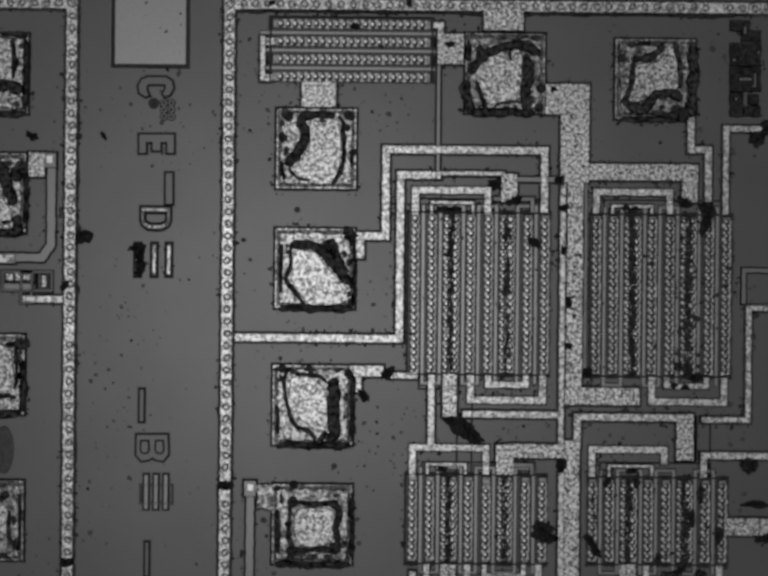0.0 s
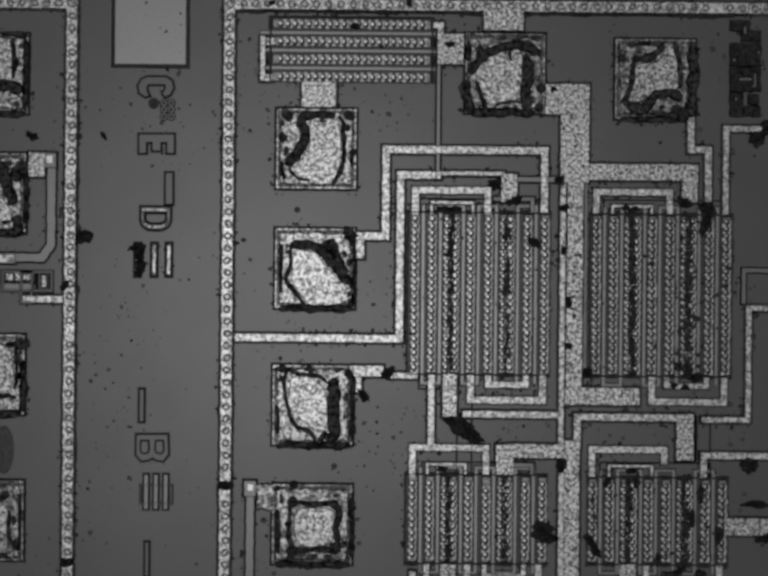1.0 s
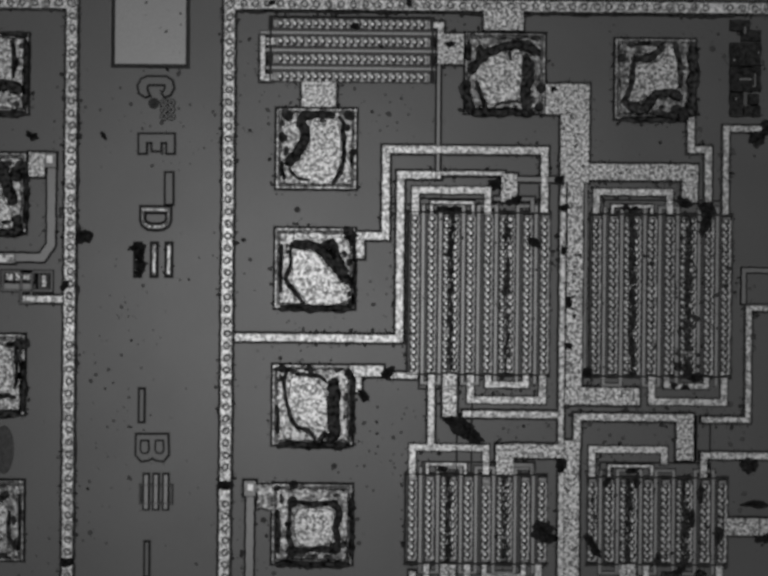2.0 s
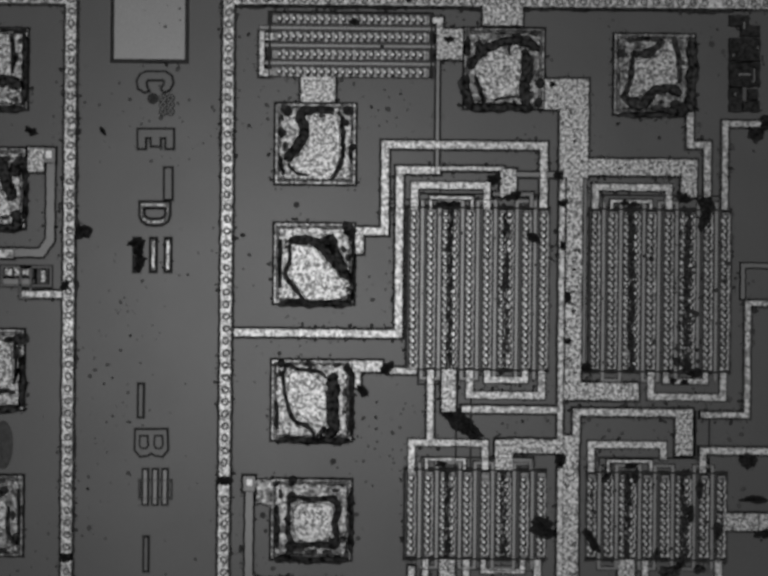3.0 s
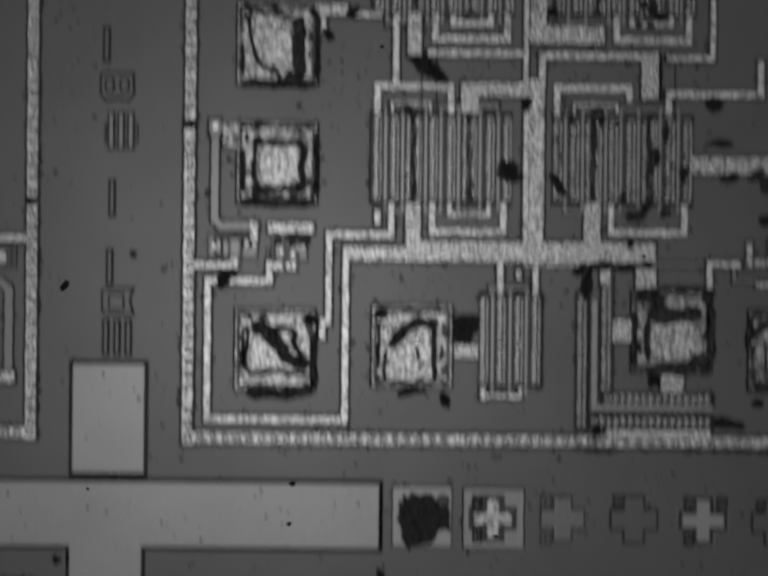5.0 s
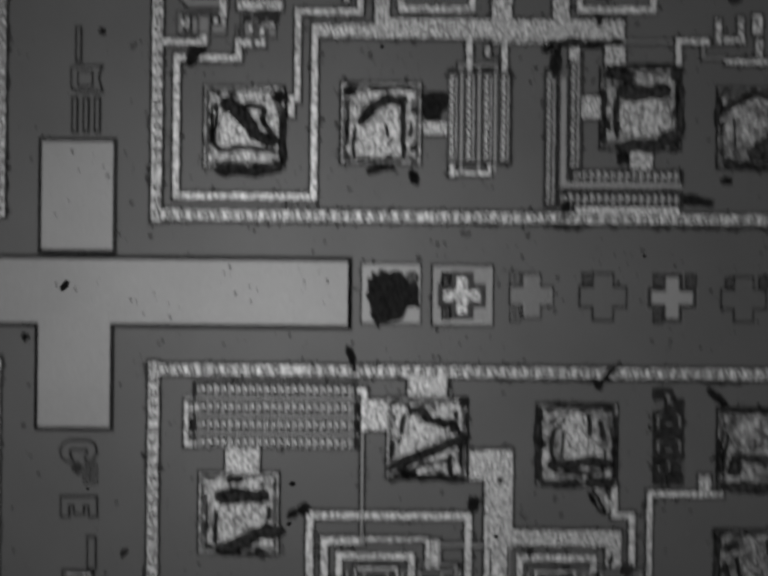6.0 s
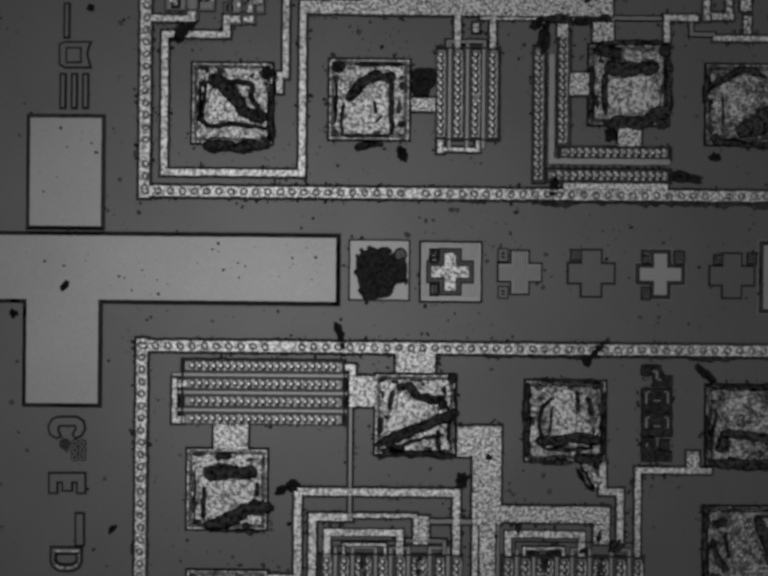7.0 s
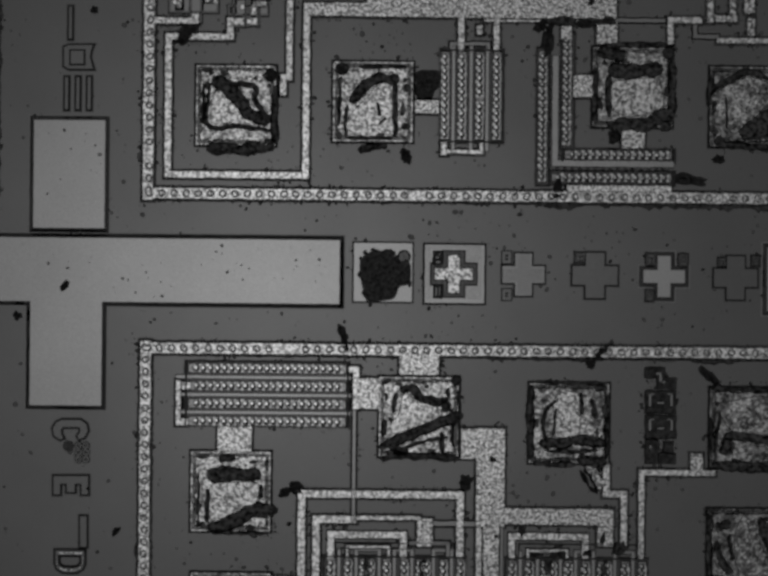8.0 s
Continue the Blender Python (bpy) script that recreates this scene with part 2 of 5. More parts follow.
def ridge(points, half, z0, tall):
    """A crest of pushed-up, scorched metal along a smooth line, tapering to its ends."""
    line = smooth(points, False, 12)
    n, verts, faces = len(line), [], []
    for i, (x, y) in enumerate(line):
        a, b = line[max(i - 1, 0)], line[min(i + 1, n - 1)]
        d = Vector((b[0] - a[0], b[1] - a[1])).normalized()
        w = 1.15 * half * min(1.0, 0.3 + 0.7 * (5.5 * min(i, n - 1 - i) / (n - 1)) ** 0.6)
        for k, h in ((-1, 0), (-0.55, 0.75), (0.05, 1), (0.6, 0.7), (1, 0)):
            g = w * k * (1 + 0.5 * noise.noise((x * 0.045, y * 0.045, 9.0 * k + half)) + 0.25 * noise.noise((x * 0.19, y * 0.19, 9.0 * k))) + 1.8 * noise.noise((x * 0.07, y * 0.07, 5.0 + half)) + random.uniform(-1.0, 1.0)
            verts.append(((x - d.y * g) * UNIT, -(y + d.x * g) * UNIT, z0 + tall * h * (0.9 + 0.4 * noise.noise((x * 0.08, y * 0.08, 4.0 * k + half)))))
    for i in range(n - 1):
        faces += [(i * 5 + k, i * 5 + k + 1, i * 5 + 6 + k, i * 5 + 5 + k) for k in range(4)]
    return verts, faces


def square(h, cx=0, cy=0):
    return [((cx + a * h) * UNIT, (cy + b * h) * UNIT) for a, b in ((-1, -1), (1, -1), (1, 1), (-1, 1))]


def bond_pad(x, y, scar, ridges, label, spots=(), dull=0, half=82):
    """A square pad: dark foot, thin bright rim, dark moat, metal bed; on the bed the probe's bright scar and dark ridges."""
    metal, shine = ((PAD_BRIGHT, SCAR), (PAD_METAL, SCAR), (PAD_DULL, PAD_METAL))[dull]
    pad = holder("bond_pad", x, y, label, "bond pad", "bond pads")
    EDGES.append(box(x - half, y - half, x + half, y + half))
    mesh_object("foot", *mesa(square(half), 0, 0.0028, 2.8, 0.7), DOPED_AND_SHADE, pad, "dark passivation step round the pad")
    mesh_object("rim", *frame_step(square(half - 1.2), square(half - 4.2), 0.0028, 0.0050, 1.6), metal, pad, "thin bright metal rim")
    bed = mesh_object("metal_bed", *mesa(square(half - 11.5), 0.0029, 0.0052, 3.2, 2.2), metal, pad, "grainy aluminium pad surface")
    mesh_object("probe_scar", *blob(scar, 0.0040, 0.0066, 3.2), shine, bed, "smeared bright patch left by a probe needle")
    # dark scrape debris; its colour also carries the shade of the ridge's slopes
    for points, w in ridges:
        mesh_object("scrub_ridge", *ridge(points, w, 0.0046, 0.0062), BURNT_AND_SHADE, bed, "dark ragged ridge of scraped metal")
    for u, v, r in spots:
        pts = [(u + r * random.uniform(0.85, 1.1) * math.cos(g), v + r * random.uniform(0.85, 1.1) * math.sin(g)) for g in (0.0, 0.8, 1.6, 2.4, 3.1, 3.9, 4.7, 5.5)]
        mesh_object("scorch", *blob(pts, 0.0046, 0.0080, 2.5), SMUT, bed, "round dark scorched spot")
    for k in range(random.randint(6, 10)):
        u, v = random.choice((-1, 1)) * random.uniform(56, 74), random.uniform(-74, 74)
        if random.random() < 0.5:
            u, v = v, u
        r, st, tn = random.uniform(2.5, 6), random.uniform(1.0, 2.4), 0.0 if abs(u) < abs(v) else 1.57
        pts = [(u + r * random.uniform(0.5, 1.2) * (st * math.cos(g) * math.cos(tn) - math.sin(g) * math.sin(tn)), v + r * random.uniform(0.5, 1.2) * (st * math.cos(g) * math.sin(tn) + math.sin(g) * math.cos(tn)))
               for g in (0.0, 0.8, 1.6, 2.4, 3.1, 3.9, 4.7, 5.5)]
        mesh_object("scorch", *blob(pts, 0.0046, 0.0076, 1.5), BURNT_AND_SHADE, bed, "small dark scorched spot")
    return pad


PAD = "square aluminium bond pad with dark probe scars"
EDGE_S, EDGE_E = [(-75, 82), (0, 83), (80, 82)], [(81, -66), (82, 0), (81, 72)]
bond_pad(646, 304, [(-10, -57), (34, -60), (46, -43), (48, 15), (44, 40), (30, 67), (-6, 70), (-34, 55), (-41, 40), (-13, -5)],
         [([(39, -67), (-26, -65), (-23, -25), (-36, 5), (-54, 27), (-58, 37)], 10), ([(-56, 40), (-36, 60), (-11, 63)], 3.5), ([(52, -52), (56, -15), (54, 30), (42, 60), (32, 74)], 5),
          ([(-71, 25), (-66, 65)], 4), ([(44, -66), (60, -48)], 4)],
         PAD, [(-58, -65, 9), (66, -68, 9), (62, -43, 6), (74, 7, 6), (-68, -22, 7)])
bond_pad(1031, 150, [(-31, -35), (-5, -45), (8, -20), (15, -45), (32, -42), (33, 5), (31, 50), (-6, 58), (-33, 62), (-46, 40), (-59, 2)],
         [([(-53, -57), (-46, -38), (-21, -45), (9, -55), (44, -55), (72, -36)], 10), ([(-51, -25), (-73, 0)], 9), ([(-76, -60), (-76, -25)], 6), ([(-79, 15), (-76, 50), (-70, 80)], 10),
          ([(-59, 15), (-46, 50), (-38, 78)], 5), ([(42, -40), (47, 0), (41, 40), (47, 78)], 12), ([(9, -45), (12, -25)], 4), ([(-71, 82), (0, 80), (60, 80)], 8), ([(-21, 65), (9, 58), (34, 60)], 3)],
         PAD, [(-46, -33, 12), (73, 30, 8), (70, 68, 7)], 1)
bond_pad(1337, 162, [(-37, -27), (8, -37), (23, -67), (38, -57), (46, -12), (43, 18), (3, 23), (-27, 43), (-52, 43), (-40, 3)],
         [([(-45, -47), (-37, -40), (-7, -47), (15, -70)], 8), ([(-37, -72), (-7, -72)], 5), ([(-44, -42), (-47, -2), (-52, 28), (-67, 48)], 5.5), ([(-67, 46), (-27, 60), (3, 33), (38, 30), (55, 43)], 11),
          ([(38, -77), (49, -32), (51, 18)], 6), ([(75, -77), (77, -2), (73, 78)], 11), ([(8, 70), (48, 78)], 7), ([(-75, 84), (0, 83), (65, 84)], 5)],
         PAD + ", worn dull", [(60, 70, 12), (43, 62, 9), (-69, -42, 6)], 1)
bond_pad(643, 548, [(-43, -33), (-3, -33), (22, -3), (57, 32), (72, 52), (67, 67), (-3, 74), (-23, 57), (-43, 32), (-45, -3)],
         [([(-53, -46), (-23, -48), (12, -38), (47, 2), (77, 37)], 10), ([(12, -48), (37, -48), (47, -18), (67, 22)], 9), ([(-51, -48), (-48, -8), (-58, 22), (-38, 52), (-18, 74)], 5),
          ([(57, -76), (80, -74)], 10), ([(78, -74), (76, -46)], 8), (EDGE_S, 7), ([(72, 60), (74, 78)], 8), (EDGE_E, 4), ([(-68, -50), (-69, 0), (-68, 50)], 4)],
         PAD)
bond_pad(638, 827, [(-38, -57), (2, -52), (24, -27), (30, 13), (27, 43), (12, 66), (-3, 43), (-28, 28), (-48, 18), (-46, -27)],
         [([(-48, -77), (-58, -47), (-50, 3), (-38, 38), (-8, 53), (10, 78)], 4.5), ([(-48, -75), (-33, -65), (12, -59), (30, -45)], 4), ([(36, -54), (43, -40), (45, -17), (42, 23), (45, 55), (34, 70)], 13),
          ([(30, 53), (14, 73)], 6), (EDGE_S, 7), (EDGE_E, 5), ([(-70, 0), (-70, 60)], 4)],
         PAD, [(72, -65, 7), (-63, -74, 7), (-8, -75, 5)])
bond_pad(637, 1070, [(-29, -28), (3, -32), (41, -28), (43, 0), (38, 35), (3, 45), (-25, 38), (-35, 5)],
         [([(-42, -48), (3, -40), (38, -42), (56, -22), (48, 5), (53, 35), (43, 52), (3, 50), (-37, 52), (-47, 10), (-45, -42)], 6.5), ([(-70, -30), (-69, 60)], 5), (EDGE_S, 7), (EDGE_E, 5)],
         "square aluminium bond pad with a single square probe mark", [(48, 48, 11), (-40, 54, 11), (-40, -45, 10), (44, -42, 8), (-48, 0, 6), (-38, -80, 7), (-72, -73, 5)], 1)
bond_pad(629, 1449, [(-42, -25), (-27, -27), (-2, 0), (23, 25), (36, 40), (-12, 35), (-47, 35), (-50, 10)],
         [([(-50, -50), (-27, -43), (3, -10), (33, 20), (68, 33)], 15), ([(-22, -43), (18, -43), (38, -35), (40, -10), (63, 23)], 6), ([(-52, -45), (-57, -5), (-60, 35), (-42, 47), (-2, 43), (38, 47), (73, 50)], 5),
          ([(-60, 85), (0, 88), (80, 84)], 10), ([(79, -40), (80, 20), (80, 78)], 7), ([(-67, -45), (-67, 40)], 3.5)],
         PAD + " and charred edge")
bond_pad(908.5, 1441.5, [(4, -28), (24, -40), (39, -28), (39, 32), (42, 70), (-2, 72), (-50, 57), (-47, 32), (-27, 7), (-7, -13)],
         [([(-47, 2), (-27, -18), (-2, -43), (38, -46), (54, -48)], 11), ([(44, -43), (45, 12), (46, 72)], 6), ([(-52, 7), (-56, 42), (-54, 72)], 4), ([(-67, -40), (-69, 50)], 4),
          ([(-30, -71), (70, -71)], 4.5), ([(-54, 74), (0, 73), (42, 73)], 4), ([(8, 2), (14, 30)], 4), ([(-30, 99), (0, 92), (30, 90)], 6), ([(28, 33), (12, 47)], 3)],
         PAD, [(66, 50, 6)])
bond_pad(1438, 1412, [(-41, -6), (-16, -13), (34, -18), (54, -10), (62, 35), (39, 50), (-1, 59), (-26, 54), (-41, 37)],
         [([(-51, -33), (9, -33), (62, -38)], 14), ([(-71, -73), (-36, -66), (-16, -62)], 12), ([(-70, -84), (0, -86), (75, -86)], 6), ([(79, -60), (81, 0), (80, 70)], 8),
          ([(-51, 75), (10, 78), (55, 62), (79, 48)], 13), ([(57, 78), (80, 76)], 12), ([(-48, -25), (-50, 22), (-46, 62)], 6), ([(-76, -40), (-77, 20), (-75, 75)], 6)],
         PAD + ", heavily blackened", [(72, -70, 11)], 1)
bond_pad(1677, 1452, [(-60, -34), (-5, -59), (40, -44), (60, -10), (35, 10), (0, 33), (-30, 53), (-45, 41), (-78, -14)],
         [([(-80, -34), (-40, -54), (-5, -71), (40, -56)], 7), ([(-18, 60), (20, 40), (50, 18), (75, 0)], 22), ([(-48, -20), (-46, 45)], 3), ([(-80, -60), (-84, 0)], 5), ([(-70, 76), (0, 82), (75, 82)], 6)],
         PAD + ", worn dull", [(-60, 70, 9)], 2)
ORIGIN[:] = END
bond_pad(463.5, 998.5, [(-36, -13), (9, -18), (54, -18), (56, 7), (44, 27), (-1, 52), (-39, 57), (-41, 17)],
         [([(-49, -33), (-1, -33), (62, -36)], 15), ([(-46, 77), (-1, 62), (44, 40), (90, 34)], 15), ([(-46, -5), (-48, 30), (-46, 65)], 5), ([(62, -15), (60, 15)], 5), ([(-25, -67), (10, -68)], 8),
          ([(-66, -40), (-66, 60)], 3), ([(-40, 82), (0, 84), (78, 84)], 4)],
         PAD, [(40, 74, 6)])
bond_pad(847.5, 846.5, [(-30, -48), (-10, -36), (30, -21), (45, -11), (40, 1), (-5, 19), (-50, 34), (-55, 14), (-40, -6)],
         [([(-40, -56), (-15, -56), (5, -39), (35, -33), (60, -36)], 9), ([(52, -30), (58, -10)], 10), ([(-80, 64), (-35, 44), (15, 24), (55, 7), (90, -6)], 11), ([(-46, -50), (-52, -8)], 5), ([(-70, 5), (-73, 40)], 6),
          ([(-80, 84), (-5, 80), (85, 84)], 7), ([(46, 30), (48, 75)], 5), ([(82, -70), (82, 75)], 3), ([(-30, 66), (10, 50), (60, 40)], 4), ([(66, -20), (70, 60)], 4), ([(-60, 62), (-20, 70)], 6)],
         PAD, [(75, -75, 9)])
bond_pad(1154, 859.5, [(-27, -54), (18, -59), (23, -14), (53, 6), (66, 26), (-12, 28), (-27, 21)],
         [([(-61, 41), (-21, 41), (29, 32), (74, 42)], 12), ([(20, 66), (48, 80), (78, 76)], 11), ([(-78, -78), (-80, 0), (-78, 75)], 7), ([(-75, 83), (-30, 84), (15, 84)], 5), ([(-70, -84), (0, -82), (75, -82)], 4), ([(-50, 56), (10, 58), (60, 54)], 4),
          ([(-22, -49), (-46, -29), (-53, 6), (-49, 31)], 4), ([(-27, -34), (-31, 26)], 3), ([(23, -63), (26, -18)], 5), ([(44, -52), (56, -10)], 6), ([(79, -60), (78, 0), (78, 70)], 4), ([(52, -74), (75, -72)], 7)],
         PAD + ", worn dull", (), 1)
bond_pad(1522.5, 868.5, [(-65, -43), (-40, -53), (30, -63), (70, -43), (70, 12), (10, 12), (-40, 2)],
         [([(-55, 22), (-25, 17), (20, 22), (70, 37)], 10), ([(-46, 25), (-48, 57)], 14), ([(-75, 75), (-20, 78), (40, 82), (80, 82)], 10), ([(-62, -30), (-70, 50)], 3.5), ([(-80, -80), (0, -78), (80, -78)], 5), ([(-80, -20), (-80, 60)], 4)],
         PAD + ", worn dull", (), 2)
bond_pad(1517.5, 1115.5, [(-10, -65), (10, -45), (40, 20), (48, 50), (-15, 45), (-25, -20)],
         [([(25, -65), (52, 0), (70, 50)], 12), ([(-65, -45), (-35, -50)], 9), ([(-38, -30), (-30, 25)], 4), ([(-65, -15), (-50, 30), (-30, 50)], 7), ([(-79, -70), (-80, 0), (-78, 72)], 5)], PAD + ", worn dull", (), 2)
bond_pad(463, 1246, [(-40, -30), (-10, -35), (25, -5), (65, 30), (50, 62), (0, 70), (-45, 40)], [([(-55, -45), (0, -48), (30, -20), (74, 36)], 9)], PAD)
ORIGIN[:] = [0, 0]
NEXT = " on the neighbouring die"
bond_pad(-23, 150, [(-30, -60), (30, -70), (45, -60), (47, 0), (40, 15), (-30, 15)],
         [([(48, -70), (53, -30), (51, 10)], 5), ([(-30, 24), (23, 24), (48, 24), (68, 40)], 12), ([(76, -72), (77, 0), (76, 75)], 6), (EDGE_S, 7), ([(23, -82), (80, -78)], 5)], PAD + NEXT)
bond_pad(-28, 394, [(-20, -10), (25, -5), (36, 15), (50, 35), (45, 60), (-20, 65)],
         [([(30, -65), (42, -20), (58, 25)], 12), ([(75, -65), (55, -25)], 12), ([(-10, -60), (30, -66)], 9), ([(62, 45), (70, 80)], 10), (EDGE_S, 7), (EDGE_E, 5)], PAD + ", blackened, neighbouring die")
bond_pad(-31, 764, [(-20, -60), (40, -60), (56, -35), (54, 25), (20, 35), (-30, 35)],
         [([(70, -72), (75, -50)], 14), ([(62, -60), (66, -15), (62, 30)], 4), ([(79, -30), (80, 20), (79, 75)], 6), ([(-20, 45), (31, 42), (66, 46)], 5), ([(-70, 80), (0, 80), (75, 80)], 9)], PAD + NEXT)
bond_pad(-33, 1062, [(-30, -35), (40, -35), (43, 30), (-30, 35)],
         [([(35, -55), (45, -42)], 12), ([(52, -20), (52, 30), (62, 50)], 5), ([(68, 35), (68, 60)], 6), ([(-70, 66), (50, 70)], 5), ([(73, -50), (74, 60)], 3)], PAD + NEXT, (), 1)


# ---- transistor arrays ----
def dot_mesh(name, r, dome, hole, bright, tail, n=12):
    """A contact: a slanting disc, a hole's shade in dark colour, on it a bright dome off centre, and beyond it a bright
    crescent for light on the far wall.
    """
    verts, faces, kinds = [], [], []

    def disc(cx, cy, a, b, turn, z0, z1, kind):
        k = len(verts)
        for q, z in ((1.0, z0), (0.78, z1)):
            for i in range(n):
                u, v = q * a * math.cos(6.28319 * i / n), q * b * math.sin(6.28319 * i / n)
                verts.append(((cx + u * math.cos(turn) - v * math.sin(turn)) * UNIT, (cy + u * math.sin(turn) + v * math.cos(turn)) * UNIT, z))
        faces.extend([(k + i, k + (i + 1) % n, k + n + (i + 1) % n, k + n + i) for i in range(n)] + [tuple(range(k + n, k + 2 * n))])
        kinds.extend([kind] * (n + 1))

    # the flat dark disc paints the hole's shade; no hole is cut
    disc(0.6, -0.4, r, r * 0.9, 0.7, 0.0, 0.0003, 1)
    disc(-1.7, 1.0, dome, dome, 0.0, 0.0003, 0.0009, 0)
    # this bright crescent paints the light on the hole's far wall
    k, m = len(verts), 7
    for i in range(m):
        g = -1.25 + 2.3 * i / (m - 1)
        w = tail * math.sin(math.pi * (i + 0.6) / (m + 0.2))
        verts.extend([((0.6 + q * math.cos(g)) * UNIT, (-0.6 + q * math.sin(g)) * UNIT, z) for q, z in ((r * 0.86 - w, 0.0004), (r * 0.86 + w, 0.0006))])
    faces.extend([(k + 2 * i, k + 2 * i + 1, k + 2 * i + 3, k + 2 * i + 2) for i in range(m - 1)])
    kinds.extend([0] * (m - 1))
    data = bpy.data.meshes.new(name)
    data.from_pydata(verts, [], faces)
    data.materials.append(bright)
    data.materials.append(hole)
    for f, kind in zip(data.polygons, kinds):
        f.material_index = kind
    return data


DOT, BIG_DOT = dot_mesh("contact", 7.9, 3.8, HOLE_SHADE, BALL, 1.2), dot_mesh("contact", 7.9, 4.8, HOLE_SHADE, BALL, 1.0)
DULL_DOT, DULL_BIG = dot_mesh("contact", 7.9, 3.8, HOLE_SHADE, DULL, 1.6), dot_mesh("contact", 7.9, 4.4, HOLE_SHADE, BALL, 1.2)


def studs(verts, faces, x, y, z, r, tall):
    """Adds one small four-sided stud."""
    k = len(verts)
    for q, h in ((1.4, 0), (0.75, tall)):
        verts += [(x + q * r * a, y + q * r * b, z + h) for a, b in ((-1, -1), (1, -1), (1, 1), (-1, 1))]
    faces += [(k + i, k + (i + 1) % 4, k + 4 + (i + 1) % 4, k + 4 + i) for i in range(4)] + [(k + 4, k + 5, k + 6, k + 7)]


def array(x0, y0, x1, y1, columns, lines, label, upright=True, pitch=14.4, strip=16.5, rim=True, dull=False):
    """A transistor array: a doped bed, fingers with rows of contacts, grey gate lines between them.
    columns: (place, kind) across the array; kind 0 plain, 1 the bright side of a double finger, -1 its dull side."""
    thing = holder("transistor_array", (x0 + x1) / 2, (y0 + y1) / 2, label, "transistor array", "transistor arrays")
    local(plate(x0, y0, x1, y1, "", mat=BED, top=0.0014, name="bed", parent=thing, skirt=3.5))
    low, high = (y0, y1) if upright else (x0, x1)
    mid_x, mid_y = (x0 + x1) / 2, (y0 + y1) / 2

    def inside(p, q):
        return ((p - mid_x) * UNIT, -(q - mid_y) * UNIT) if upright else ((q - mid_x) * UNIT, -(p - mid_y) * UNIT)

    for p, kind in columns:
        w = strip / 2 if kind == 0 else strip / 2.6
        a, b = inside(p - w + 1, low + 5), inside(p + w - 1, high - 5)
        poly = [(min(a[0], b[0]), min(a[1], b[1])), (max(a[0], b[0]), min(a[1], b[1])), (max(a[0], b[0]), max(a[1], b[1])), (min(a[0], b[0]), max(a[1], b[1]))]
        finger = mesh_object("finger", *mesa(poly, 0.0006, 0.0036, 3.2, 0.4), FINGER_DULL if dull or kind < 0 else FINGER, thing, "finger strip with a row of contacts")
        count = int((high - low - 14) / pitch)
        sv, sf = [], []
        for i in range(count):
            q = low + (high - low) / 2 + (i - (count - 1) / 2) * pitch
            c = inside(p + random.gauss(0, 0.35), q + random.gauss(0, 0.35))
            if random.random() > (0.003 if kind >= 0 else 0.03):
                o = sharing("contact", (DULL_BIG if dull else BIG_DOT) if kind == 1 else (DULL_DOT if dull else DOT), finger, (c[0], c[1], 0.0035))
                f = random.uniform(0.93, 1.06) * (0.8 if kind < 0 else 1)
                o.scale = (f, f, 1)
            for side in (-1, 1):
                e = inside(p + side * w * 0.66, q + pitch / 2)
                studs(sv, sf, e[0], e[1], 0.0035, random.uniform(1.5, 2.7) * UNIT, 0.0003)
        tagged(mesh_object("contact_rim", sv, sf, STUD, finger, "tiny studs between the contacts"), kind="stuff")
    for (p, k), (q, m) in zip(columns, columns[1:]):
        if k == -1 and m == 1:
            sv, sf, n = [], [], int((high - low) / 2.4)
            for strand in (-4.6, 0.5, 5.0):
                seed, base = random.uniform(0, 99), len(sv)
                for i in range(n):
                    f = low + (i + 0.5) * (high - low) / n
                    w = max(0.25, (2.6 if dull else 2.0) + 3.5 * noise.noise((f * 0.03, seed, 0)) + 5.0 * noise.noise((f * 0.16, seed, 3)))
                    c = (p + q) / 2 + strand + 3 * noise.noise((f * 0.09, seed, 7))
                    sv += [(*inside(c + u * w, f), z) for u, z in ((-1, 0.0041), (-0.5, 0.0048), (0.5, 0.0049), (1, 0.0041))]
                for i in range(n - 1):
                    sf += [(base + 4 * i + c, base + 4 * i + c + 1, base + 4 * i + 5 + c, base + 4 * i + 4 + c) for c in range(3)]
            mesh_object("dirt_streak", sv, sf, SMUT, thing, "ragged dark dirt between a double finger")
    for p in lines:
        half = 2.9 if upright else 2.6
        a, b = inside(p - half, low - (14 if upright else 21)), inside(p + half, high + (18 if upright else 5))
        poly = [(min(a[0], b[0]), min(a[1], b[1])), (max(a[0], b[0]), min(a[1], b[1])), (max(a[0], b[0]), max(a[1], b[1])), (min(a[0], b[0]), max(a[1], b[1]))]
        mesh_object("gate_line", *mesa(poly, 0.0010, 0.0030, 1.9, 0.2), GATE, thing, "narrow grey gate line")
    if rim and len(lines) > 4:
        for k in range(len(lines) - 1):
            q = low - 14 if k % 2 else high + 18
            a, b = inside(lines[k] - 3.4, q - 3), inside(lines[k + 1] + 3.4, q + 3)
            poly = [(min(a[0], b[0]), min(a[1], b[1])), (max(a[0], b[0]), min(a[1], b[1])), (max(a[0], b[0]), max(a[1], b[1])), (min(a[0], b[0]), max(a[1], b[1]))]
            mesh_object("gate_link", *mesa(poly, 0.0012, 0.0027, 2.2, 0.2), POLY, thing, "narrow grey link between gate lines")
